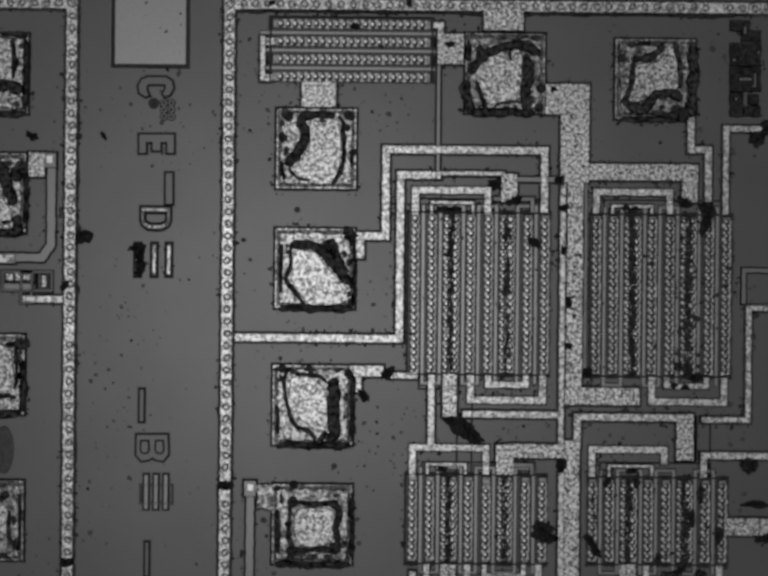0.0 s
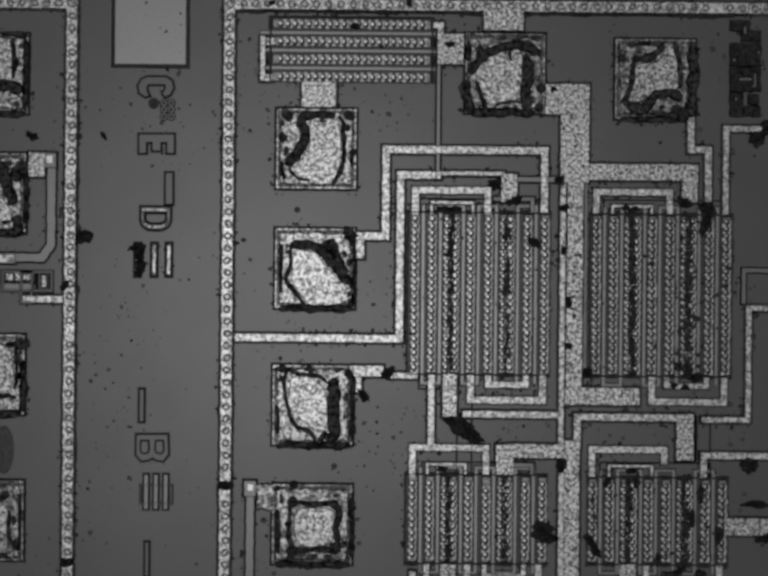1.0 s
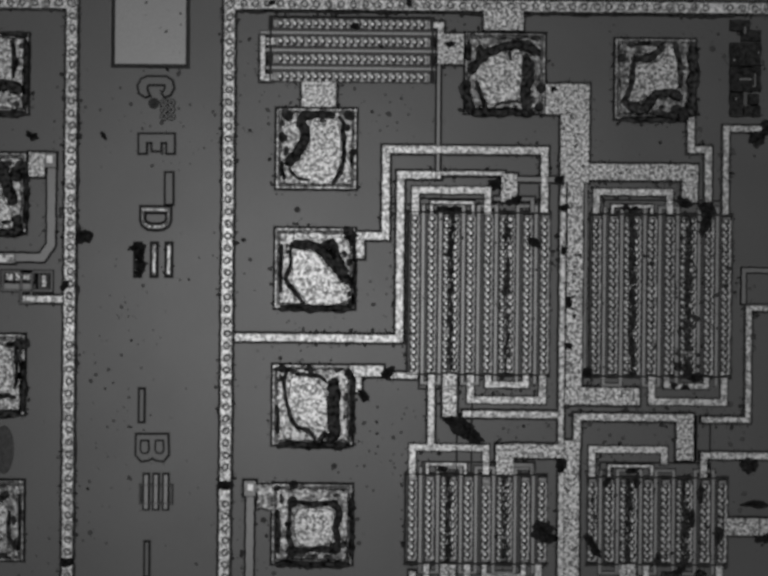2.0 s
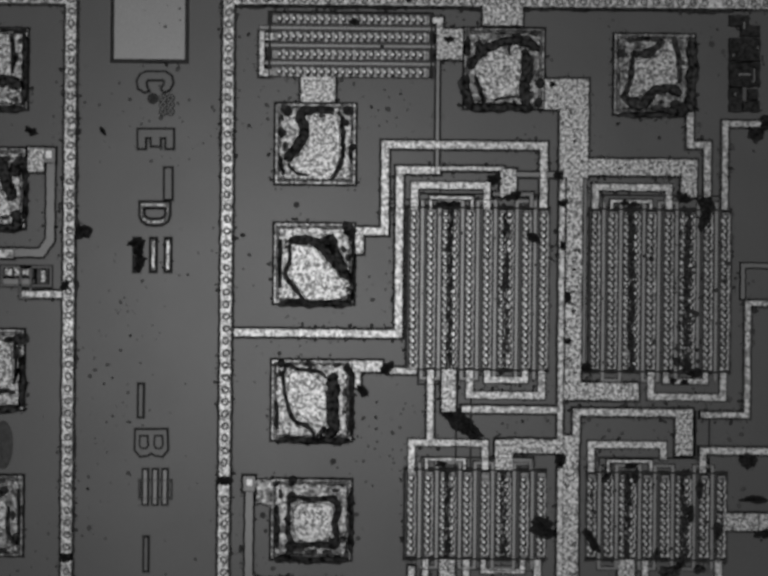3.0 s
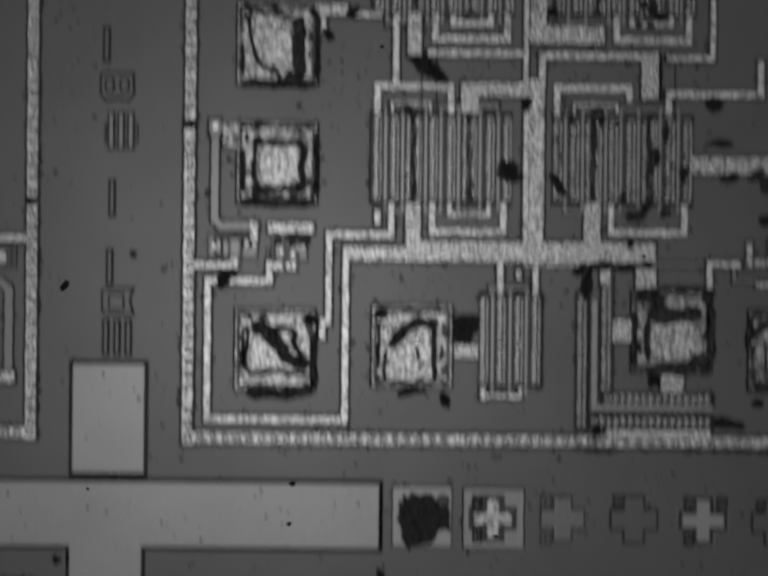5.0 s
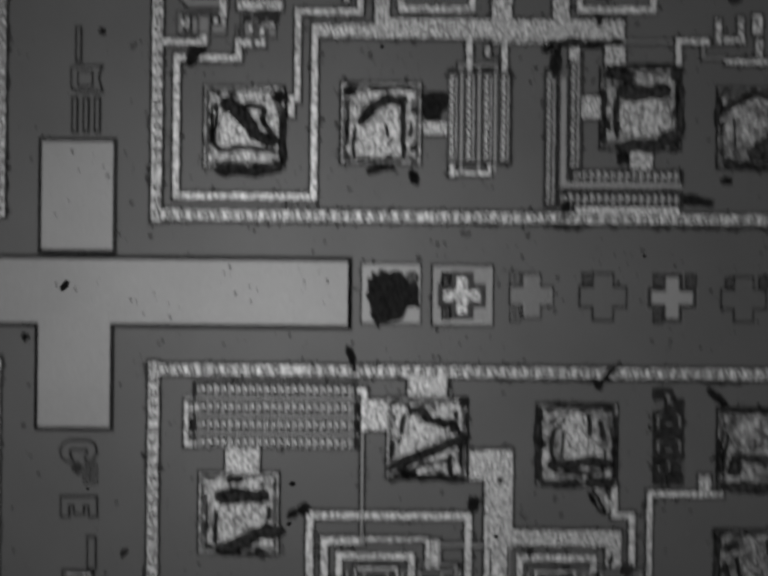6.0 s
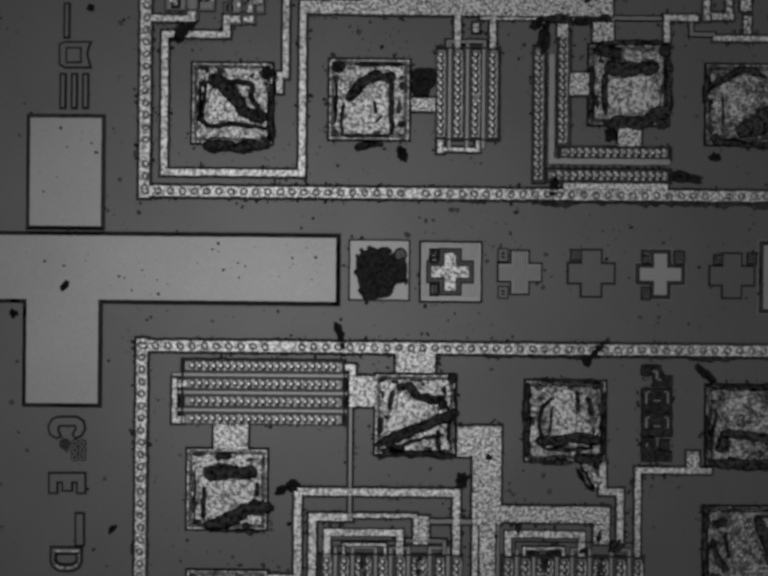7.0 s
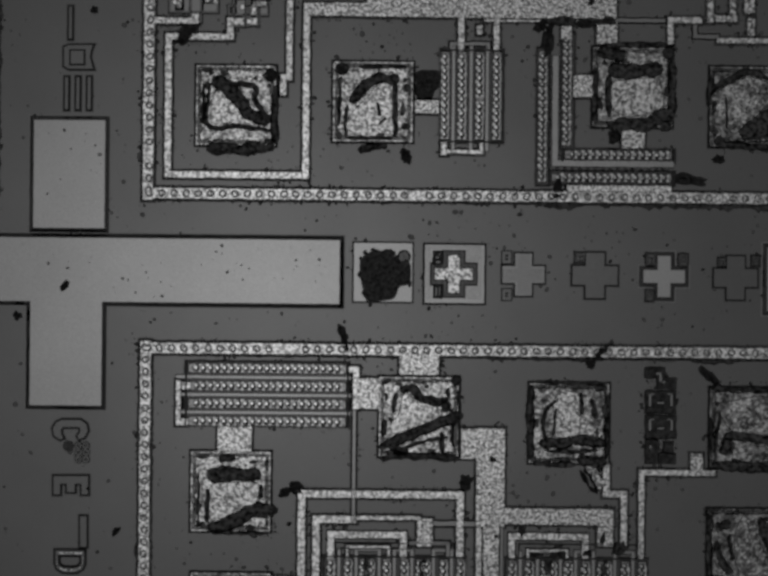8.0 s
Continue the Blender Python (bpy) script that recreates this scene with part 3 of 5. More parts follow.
    # strips in dark colour stand for shade along the array's ends and sides
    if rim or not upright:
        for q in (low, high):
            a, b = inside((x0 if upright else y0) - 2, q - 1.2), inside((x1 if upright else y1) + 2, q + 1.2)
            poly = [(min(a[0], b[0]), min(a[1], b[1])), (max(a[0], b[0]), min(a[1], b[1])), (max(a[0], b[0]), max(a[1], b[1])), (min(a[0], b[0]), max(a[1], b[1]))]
            mesh_object("edge_shade", *mesa(poly, 0.001, 0.0068, 1.2, 0), GRIME_AND_SHADE, thing, "dark line along the end of the fingers")
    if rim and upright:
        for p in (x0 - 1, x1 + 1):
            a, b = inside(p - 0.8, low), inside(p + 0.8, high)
            mesh_object("side_shade", *mesa([(a[0], b[1]), (b[0], b[1]), (b[0], a[1]), (a[0], a[1])], 0.0005, 0.0022, 0.7, 0.2), GRIME_AND_SHADE, thing, "dark line along the array's side")
    return thing


ARRAY = "transistor array of parallel fingers with rows of bright contacts"
TALL = [(847, 0), (882, 0), (912, -1), (929, 1), (961, 0), (997, 0), (1027, -1), (1042, 1), (1077, 0), (1112, 0)]
LINES = [863, 898, 945, 976, 1012, 1056, 1093]
DIE_B = (-25.5, 1936)


def core(die_b):
    """The metal and arrays of the upper half of one die."""
    level = array(553, 38, 883, 165, [(50, 0), (86, 0), (122, 0), (158, 0)], [68, 104, 140], ARRAY + " running sideways", upright=False, rim=False, strip=18)
    trace([(537, 74), (537, 164)], 10, "short bright metal strap at the end of an array")
    plate(533, 152, 556, 165, "small bright metal tab at an array's corner", top=0.0062)
    plate(545, 78, 562, 92, "small bright metal tab at an array's end", top=0.0064)
    trace([(884, 52), (900, 52), (900, 132)], 13, "bright metal strap joining array and pad")
    plate(900, 70, 946, 131, "grainy metal plate between array and pad")
    plate(617, 168, 686, 218, "grainy metal stub from an array to a bond pad")
    plate(988, 18, 1068, 62, "grainy metal stub from seal ring to bond pad")
    trace([(895, 132), (895, 362)], 6, "thin grey polysilicon wire", mat=POLY, top=0.0030, name="polysilicon_wire", wear=0.2)
    # main supply line
    plate(1114, 173, 1160, 233, "grainy supply metal joining a bond pad")
    plate(1145, 172, 1202, 372, "broad grainy aluminium supply line", top=0.0070)
    plate(1190, 336, 1424, 368, "broad grainy aluminium supply line")
    plate(1392, 340, 1423, 412, "broad grainy aluminium branch into an array", top=0.0070)
    trace([(728, 482), (787, 482), (787, 305), (1112, 308), (1112, 436)], 16, "bright aluminium trace in square turns")
    plate(728, 485, 743, 527, "small metal foot beside a bond pad")
    trace([(480, 690), (815, 690), (815, 357), (900, 357)], 16, "long bright aluminium trace from the seal ring")
    trace([(896, 354), (1030, 355)], 8, "narrow end of an aluminium trace")
    plate(1024, 356, 1055, 412, "grainy metal patch over an array's end")
    trace([(848, 437), (848, 388), (996, 390), (996, 437)], 15, "bright aluminium bridge over array fingers", skirt=2.4)
    trace([(881, 436), (881, 413), (966, 415), (966, 436)], 5.5, "narrow aluminium bridge over array fingers", skirt=2.4)
    trace([(1008, 406), (1087, 407), (1087, 436)], 7, "thin grey polysilicon wire", mat=POLY, top=0.0050, name="polysilicon_wire")
    trace([(1050, 366), (1150, 367)], 9, "thin grey polysilicon wire", mat=POLY, top=0.0030, name="polysilicon_wire")
    tall = array(834, 434, 1120, 765, TALL, LINES, ARRAY)
    stained = array(1205, 438, 1491, 769, [(p + 370, k) for p, k in TALL], [p + 370 for p in LINES], ARRAY + ", stained", dull=True)
    trace([(1217, 438), (1217, 392), (1367, 394), (1367, 438)], 14, "bright aluminium bridge over array fingers", skirt=2.4)
    trace([(1250, 436), (1250, 421), (1330, 422), (1330, 436)], 5.5, "narrow aluminium bridge over array fingers", skirt=2.4)
    trace([(1410, 246), (1410, 306), (1446, 306), (1446, 412)], 14, "aluminium trace from a bond pad to an array")
    if die_b:
        trace([(1632, 262), (1482, 263), (1482, 438)], 12, "aluminium trace from a bond pad to an array")
        plate(1582, 224, 1606, 262, "grainy metal patch by a bond pad")
    else:
        trace([(1600, 263), (1482, 264), (1482, 438)], 12, "aluminium trace from a bond pad to an array")
    trace([(1174, 372), (1172, 800)], 31, "broad grainy aluminium supply line")
    trace([(1148.5, 372), (1146, 905)], 11, "narrow aluminium strip beside the supply line")
    trace([(1196, 372), (1194, 770)], 5, "thin grey polysilicon wire", mat=POLY, name="polysilicon_wire", top=0.002, skirt=1.5)
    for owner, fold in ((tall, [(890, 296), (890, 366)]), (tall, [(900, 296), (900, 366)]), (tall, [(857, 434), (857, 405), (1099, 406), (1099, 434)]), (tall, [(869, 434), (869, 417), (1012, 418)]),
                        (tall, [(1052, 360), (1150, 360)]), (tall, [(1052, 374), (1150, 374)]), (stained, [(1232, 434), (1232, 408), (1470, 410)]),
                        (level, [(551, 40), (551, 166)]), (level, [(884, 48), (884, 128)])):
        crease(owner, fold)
    return tall


upper = core(False)
ORIGIN[:] = DIE_B
core(True)
ORIGIN[:] = [0, 0]
# below the tall arrays
trace([(722, 757), (782, 758)], 24, "grainy aluminium stub from a bond pad")
trace([(732, 770), (732, 800)], 12, "small metal foot beside a bond pad")
trace([(798, 766), (852, 767)], 13, "broken end of an aluminium trace")
trace([(881, 764), (879, 908)], 14, "bright aluminium trace between arrays")
plate(904, 764, 932, 850, "grainy metal plate below an array")
trace([(960, 764), (960, 816), (1107, 818), (1107, 764)], 15, "bright aluminium loop below an array", skirt=2.4)
trace([(996, 764), (996, 785), (1073, 786), (1073, 764)], 13, "small aluminium loop below an array", skirt=2.4)
trace([(945, 845), (1142, 847)], 14, "bright aluminium trace below an array")
plate(1152, 792, 1304, 826, "broad grainy supply line below an array")
trace([(1330, 770), (1330, 820), (1477, 822), (1477, 770)], 14, "dull aluminium loop below an array", skirt=2.4)
trace([(1360, 770), (1360, 788), (1441, 789), (1441, 770)], 11, "small aluminium loop below an array", skirt=2.4)
trace([(1178, 912), (1178, 851), (1400, 853)], 15, "aluminium trace from the supply line")
plate(1381, 846, 1415, 940, "grainy metal plate into a lower array")
trace([(1432, 856), (1526, 858), (1526, 629), (1620, 629)], 11, "aluminium trace stepping round an array")
trace([(1518, 620), (1518, 552), (1620, 552)], 8, "thin grey polysilicon wire", mat=POLY, top=0.003, name="polysilicon_wire")
# lower arrays
LOW = [(p - 5, k) for p, k in TALL]
low_array = array(829, 969, 1113, 1151, LOW, [p - 5 for p in LINES], ARRAY + ", shorter")
dull_array = array(1200, 975, 1483, 1153, [(p + 362, k) for p, k in TALL], [p + 362 for p in LINES], ARRAY + ", dull", dull=True)
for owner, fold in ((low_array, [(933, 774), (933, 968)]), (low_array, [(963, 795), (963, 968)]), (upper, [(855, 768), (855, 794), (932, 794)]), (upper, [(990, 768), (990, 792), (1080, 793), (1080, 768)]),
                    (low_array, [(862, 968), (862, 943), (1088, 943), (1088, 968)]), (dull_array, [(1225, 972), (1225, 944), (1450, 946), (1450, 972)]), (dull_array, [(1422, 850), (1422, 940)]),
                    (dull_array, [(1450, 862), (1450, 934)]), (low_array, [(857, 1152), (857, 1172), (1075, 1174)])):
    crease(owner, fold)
trace([(842, 972), (842, 913), (992, 914), (992, 968)], 14, "bright aluminium bridge over array fingers", skirt=2.4)
trace([(872, 968), (872, 947), (950, 948), (950, 968)], 5.5, "narrow aluminium bridge over array fingers", skirt=2.4)
plate(1013, 908, 1048, 968, "grainy metal plate into an array")
plate(1040, 907, 1150, 934, "broad aluminium branch of the supply line", top=0.0060)
trace([(1050, 949), (1086, 949), (1086, 970)], 7, "thin grey polysilicon wire", mat=POLY, name="polysilicon_wire", top=0.0045)
trace([(1168, 900), (1164, 1242)], 30, "broad grainy aluminium supply line", top=0.0058)
trace([(1146, 965), (1142.5, 1238)], 11, "narrow aluminium strip beside the supply line")
trace([(1208, 975), (1208, 917), (1356, 919), (1356, 948)], 14, "aluminium bridge over array fingers", skirt=2.4)
trace([(1243, 972), (1243, 951), (1330, 952), (1330, 972)], 5.5, "narrow aluminium bridge over array fingers", skirt=2.4)
trace([(1436, 975), (1436, 930), (1624, 933), (1624, 862)], 14, "aluminium trace leaving an array")
trace([(1478, 1075), (1640, 1076)], 34, "broad dull supply line from an array")
trace([(953, 1150), (953, 1210), (1098, 1211), (1098, 1150)], 14, "bright aluminium loop below an array", skirt=2.4)
trace([(988, 1150), (988, 1175), (1068, 1176), (1068, 1150)], 10, "small aluminium loop below an array", skirt=2.4)
plate(899, 1152, 929, 1244, "grainy metal plate joining array and supply line")
trace([(870, 1149), (870, 1217), (743, 1217), (743, 1392), (726, 1394), (726, 1428)], 13, "aluminium trace from an array to a bond pad")
plate(836, 1166, 848, 1194, "small metal contact below an array", top=0.005)
plate(1263, 1152, 1296, 1246, "grainy metal plate joining array and supply line")
trace([(1318, 1152), (1318, 1212), (1467, 1214), (1467, 1152)], 14, "dull aluminium loop below an array", skirt=2.4)
ORIGIN[:] = END
trace([(618, 16), (760, 18)], 26, "level aluminium supply line section")
plate(745, -6, 1254, 34, "broad grainy horizontal supply line")
trace([(622, 14), (617, 354), (335, 351), (342, 70), (463, 70), (463, 34)], 14, "long aluminium trace looping round a bond pad")
trace([(985, 40), (1256, 42)], 4, "thin bright metal line below the supply line", top=0.004, skirt=3)
trace([(936, 30), (936, 100)], 13, "aluminium trace into a small array")
trace([(1008, 30), (1008, 100)], 13, "aluminium trace into a small array")
plate(970, 50, 981, 68, "small metal contact beside a trace", top=0.005)
trace([(300, 40), (402, 40)], 13, "short aluminium trace from the seal ring")
ORIGIN[:] = [0, 0]
trace([(510, 1000), (510, 1186), (522, 1198), (600, 1198)], 15, "grey polysilicon wire turning a chamfered corner", mat=POLY, top=0.003, name="polysilicon_wire")
plate(499, 982, 522, 1012, "dark-edged square step round a contact", mat=POLY, top=0.005, skirt=4.4)
plate(506, 988, 517, 1001, "tiny bright contact on a square step", "contact", BALL, 0.0070, "metal_contact", skirt=3)
plate(524, 990, 556, 1038, "ragged metal patch by a bond pad", top=0.0055, wear=4, mat=PAD_METAL)
# small transistor cluster
plate(630, 1214, 700, 1234, "dark ragged dirt in a transistor cluster", "dirt", GRIME_AND_SHADE, 0.0040, "dark_patch", skirt=3, wear=3)
for x0, y0, x1, y1, mat_ in ((582, 1190, 597, 1226, METAL), (587, 1228, 595, 1243, METAL), (570, 1227, 579, 1240, METAL), (618, 1193, 712, 1212, METAL), (512, 1228, 521, 1251, METAL),
                             (541, 1264, 557, 1279, METAL), (663, 1250, 674, 1265, METAL), (667, 1238, 694, 1248, METAL), (629, 1273, 648, 1287, METAL), (653, 1273, 677, 1287, METAL),
                             (542, 1226, 560, 1258, POLY), (567, 1244, 593, 1258, POLY), (500, 1222, 508, 1258, POLY), (527, 1228, 536, 1258, POLY), (635, 1237, 650, 1264, POLY), (683, 1252, 696, 1264, POLY)):
    plate(x0, y0, x1, y1, "small block of a transistor cluster", "transistor", mat_, 0.0045, "transistor_block", skirt=3.5, wear=1.2)
for x0, y0 in ((508, 1240), (552, 1271), (638, 1279), (659, 1280), (671, 1281), (669, 1256), (646, 1250), (590, 1208)):
    plate(x0 - 3, y0 - 4, x0 + 3, y0 + 4, "tiny bright contact of a transistor cluster", "contact", BALL, 0.0066, "metal_contact", skirt=2.5)
ORIGIN[:] = END
# small array by the lower pads
array(893, 98, 1018, 285, [(901, 0), (936, 0), (972, 0), (1007, 0)], [918, 954, 987], ARRAY + ", small")
plate(893, 286, 905, 312, "small bright metal tab below an array", top=0.006)
trace([(899, 305), (975, 306), (975, 288)], 8, "thin aluminium strap below an array", top=0.0045)
trace([(914, 98), (914, 85), (990, 86), (990, 98)], 6, "thin grey polysilicon wire", mat=POLY, top=0.004, name="polysilicon_wire")
plate(840, 201, 888, 227, "grainy metal stub from a bond pad to an array")
# corner-shaped array beside the blackened pad
array(1090, 95, 1112, 372, [(1100, 0)], [], "upright strip of bright contacts in a corner array", rim=False, dull=True)
array(1139, 62, 1163, 298, [(1150, 0)], [], "short upright strip of bright contacts in a corner array", rim=False, dull=True)
array(1141, 302, 1368, 324, [(312, 0)], [], "level strip of bright contacts in a corner array", upright=False, rim=False, dull=True)
array(1114, 347, 1368, 371, [(359, 0)], [], "lower level strip of bright contacts in a corner array", upright=False, rim=False, dull=True)
trace([(1126, 110), (1126, 329), (1368, 331)], 12, "grey gate line turning the corner of an array", mat=GATE, top=0.003, skirt=2.5, name="polysilicon_wire")
verts, faces = [], []
for i in range(13):
    studs(verts, faces, *spot(1117, 128 + 15.6 * i), 0.0005, 2.6 * UNIT, 0.0040)
for i in range(15):
    studs(verts, faces, *spot(1130 + 15.6 * i, 340), 0.0005, 2.6 * UNIT, 0.0040)
tagged(mesh_object("gate_notches", verts, faces, DOPED_AND_SHADE), "row of dark notches along a gate line", "notches", kind="stuff")
trace([(1150, 380), (1362, 382)], 13, "rough bright metal strap along an array", top=0.0070)
plate(1138, 50, 1159, 76, "small bright metal tab on a corner array", top=0.0062, skirt=3)
trace([(1194, 944), (1222, 990)], 17, "crumpled dull metal flap torn from a bond pad", mat=PAD_METAL, top=0.0082, name="metal_flap", wear=2.4)
plate(1163, 150, 1203, 194, "grainy metal stub from an array to a bond pad")
plate(1262, 262, 1308, 298, "grainy metal stub below a bond pad")
plate(1211, 47, 1252, 86, "grainy metal stub above a bond pad")
trace([(1256, 39), (1354, 40)], 7, "thin grey polysilicon wire", mat=POLY, top=0.003, name="polysilicon_wire")
trace([(1363, 86), (1363, 39), (1428, 40)], 13, "aluminium trace by a blackened pad")
trace([(1456, 78), (1640, 81)], 11, "aluminium trace in the far circuit corner")
trace([(1413, 48), (1413, 70), (1460, 71)], 8, "thin grey polysilicon wire", mat=POLY, top=0.003, name="polysilicon_wire")
for x0, y0, x1, y1 in ((1457, 30, 1500, 42), (1486, -10, 1498, 28), (1516, -14, 1536, 24), (1522, 36, 1536, 70), (1440, -6, 1452, 44)):
    plate(x0, y0, x1, y1, "small block of a transistor cluster", "transistor", METAL, 0.0045, "transistor_block", skirt=4)
ORIGIN[:] = [0, 0]
# neighbouring die, beside the lane
plate(60, 312, 92, 360, "grainy metal patch by a bond pad of the neighbouring die")
plate(91, 313, 115, 342, "dark-edged square step round a contact", mat=POLY, top=0.005, skirt=4.4)
plate(96, 318, 108, 333, "tiny bright contact of the neighbouring die", "contact", BALL, 0.0066, "metal_contact", skirt=3)
trace([(105, 342), (105, 500), (86, 526), (0, 526)], 16, "grey polysilicon wire turning a chamfered corner", mat=POLY, top=0.003, name="polysilicon_wire")
plate(-60, 520, 30, 536, "bright metal strip of the neighbouring die", top=0.005)
trace([(48, 610), (128, 611)], 14, "short aluminium trace to a seal ring")
plate(6, 556, 70, 575, "dark bed of small contacts on the neighbouring die", "transistor", DOPED_AND_SHADE, 0.0025, "transistor_block", skirt=4)
plate(9, 579, 40, 591, "grey block of a small transistor, neighbouring die", "transistor", POLY, 0.0030, "transistor_block", skirt=3)
plate(47, 579, 65, 591, "grey block of a small transistor, neighbouring die", "transistor", POLY, 0.0030, "transistor_block", skirt=3)
plate(79, 559, 100, 592, "dark upright bed of one small contact", "transistor", DOPED_AND_SHADE, 0.0025, "transistor_block", skirt=5)
FRAMES.extend([(4, 553, 108, 595), (42, 553, 67, 620)])
for x0, y0, w, h in ((14, 559, 13, 13), (33, 557, 8, 15), (49, 559, 13, 12), (87, 563, 8, 22)):
    plate(x0, y0, x0 + w, y0 + h, "tiny bright contact of a transistor", "contact", METAL, 0.0065, "metal_contact", skirt=4)
FRAMES.extend([(496, 1216, 597, 1262), (539, 1213, 563, 1282), (616, 1246, 698, 1268), (626, 1216, 651, 1291), (653, 1230, 662, 1290), (678, 1226, 680, 1291), (46, 1236, 104, 1282), (62, 1242, 92, 1276)])
trace([(20, 1222), (124, 1223)], 14, "short aluminium trace to a seal ring")
plate(50, 1240, 100, 1278, "small transistor block of the neighbouring die", "transistor", DOPED_AND_SHADE, 0.0025, "transistor_block")
plate(70, 1248, 84, 1272, "tiny bright contact of a transistor", "contact", METAL, 0.0055, "metal_contact", skirt=4)
trace([(20, 1310), (70, 1310), (86, 1326), (86, 1498)], 16, "grey polysilicon wire turning a chamfered corner", mat=POLY, top=0.003, name="polysilicon_wire")
plate(20, 1494, 98, 1516, "ragged metal patch of the neighbouring die", top=0.005, wear=2)


# ---- marks in the scribe lane ----
MARK = "smooth bright alignment bar"
plate(237, -260, 381, 131, MARK + " in the scribe lane", "alignment mark", PLATE, 0.0045, "alignment_bar", skirt=9, wear=0.3)
ORIGIN[:] = END
plate(62, 241, 207, 461, MARK + ", upper arm of a cross", "alignment mark", PLATE, 0.0045, "alignment_bar", skirt=9, wear=0.3)
cx, cy = spot(150, 545)
bar_shape = [(cx + UNIT * a, cy - UNIT * b) for a, b in ((-450, -64), (536, -64), (536, 66), (52, 66), (52, 278), (-94, 278), (-94, 66), (-450, 66))]
step_of("alignment_bar", *mesa(bar_shape, 0, 0.0058, 9, 0.3), PLATE, None, MARK + ", level bar and lower arm of a cross", "alignment mark")
plate(1558, 502, 1800, 632, MARK + ", start of a further bar", "alignment mark", PLATE, 0.0050, "alignment_bar", skirt=9, wear=0.3)
plate(715, 492, 834, 611, "bright square test patch under a black lump", "test patch", PLATE, 0.004, "test_patch", skirt=3.2, wear=0.4)
plate(860, 496, 981, 614, "bright hatched square test patch", "test patch", PLATE, 0.004, "test_patch", skirt=4.4, wear=0.4)


def cross(x, y, arm, half, mat, label, top=0.004, z0=0.0, name="alignment_cross", skirt=3.4):
    cx, cy = spot(x, y)
    p = [(-arm, -half), (-half, -half), (-half, -arm), (half, -arm), (half, -half), (arm, -half), (arm, half), (half, half), (half, arm), (-half, arm), (-half, half), (-arm, half)]
    verts, faces = mesa([(a * UNIT, b * UNIT) for a, b in p], z0, top, skirt, 0.3)
    return tagged(mesh_object(name, verts, faces, mat, None, "", (cx, cy, 0)), label, "alignment cross", "alignment crosses")


cross(919, 555, 45, 20, DOPED_AND_SHADE, "dark cross-shaped surround on a square test patch", 0.0048, 0.0038, "cross_surround", 5)
cross(919, 555, 38, 11, METAL, "grainy bright metal cross on a square test patch", 0.0085, 0.0046)
cross(1061, 556, 43, 17, POLY, "grey hatched alignment cross")
cross(1207, 558, 46, 19, FIELD, "alignment cross seen only by its dark outline")
cross(1348, 560, 42, 13, PLATE, "smooth bright alignment cross", 0.0045, 0, "alignment_cross", 9)
cross(1494, 563, 44, 18, FIELD, "alignment cross seen only by its dark outline")


def loop(x0, y0, x1, y1, label, thick=3, name="etched_mark", category="mark", z=0.003, skirt=1.5):
    a, b = box(x0, y0, x1, y1), box(x0 + thick, y0 + thick, x1 - thick, y1 - thick)
    verts, faces = frame_step(a, b, 0, z, skirt)
    verts, at = centred(verts)
    return tagged(mesh_object(name, verts, faces, FIELD, None, "", at), label, category)


def digit(x, y, w, h, base, rise):
    """A tiny etched digit that cannot be read: a ragged dark step with two or three faint bars on it."""
    sign = holder("etched_digit", x, y, "tiny unreadable etched digit beside a cross", "digit", "etched digits")
    mesh_object("dark_step", *mesa([(a * UNIT, b * UNIT) for a, b in ((-w, -h), (w, -h), (w, h), (-w, h))], rise, rise + 0.0022, 2.4, 1.5), base, sign)
    for x0, y0, x1, y1 in random.choice((((-0.6, -0.7, -0.2, 0.6), (0.3, -0.6, 0.6, 0.7)), ((-0.5, -0.7, 0.6, -0.4), (-0.5, 0.0, 0.4, 0.25), (0.3, 0.45, 0.6, 0.75)), ((-0.6, 0.4, 0.5, 0.7), (-0.5, -0.6, -0.15, 0.2), (0.3, -0.6, 0.6, 0.1)))):
        mesh_object("faint_bar", *mesa([(u * w * UNIT, v * h * UNIT) for u, v in ((x0, y0), (x1, y0), (x1, y1), (x0, y1))], rise + 0.0021, rise + 0.0034, 1.2, 0.5), FIELD, sign)


for x, y, w, h in ((1027, 521, 9, 12), (1027, 597, 9, 11)):
    loop(x - w, y - h, x + w, y + h, "tiny unreadable etched digit beside a cross", 6, name="etched_digit", category="digit", z=0.003, skirt=2.6)
    plate(x - 2, y - 1, x + 7, y + 2, "short bar of a tiny etched digit", "digit", FIELD, 0.003, "etched_bar", skirt=1.6, wear=0.5)
for x, y, w, h in ((1176, 521, 10, 10), (1322, 525, 10, 12), (1387, 527, 9, 12), (1468, 531, 9, 9), (1535, 528, 8, 10), (1319, 599, 8, 11)):
    digit(x, y, w, h, DOPED_AND_SHADE, 0.0)
for x, y, w, h in ((886, 523, 8, 14), (886, 590, 8, 13)):
    digit(x, y, w, h, SMUT, 0.0038)


ORIGIN[:] = [0, 0]
for x0, y0, x1, y1 in FRAMES:
    loop(x0, y0, x1, y1, "dark-edged step around small transistor contacts", 4, "transistor_step", "transistor", 0.0048, 2.6)
ORIGIN[:] = END


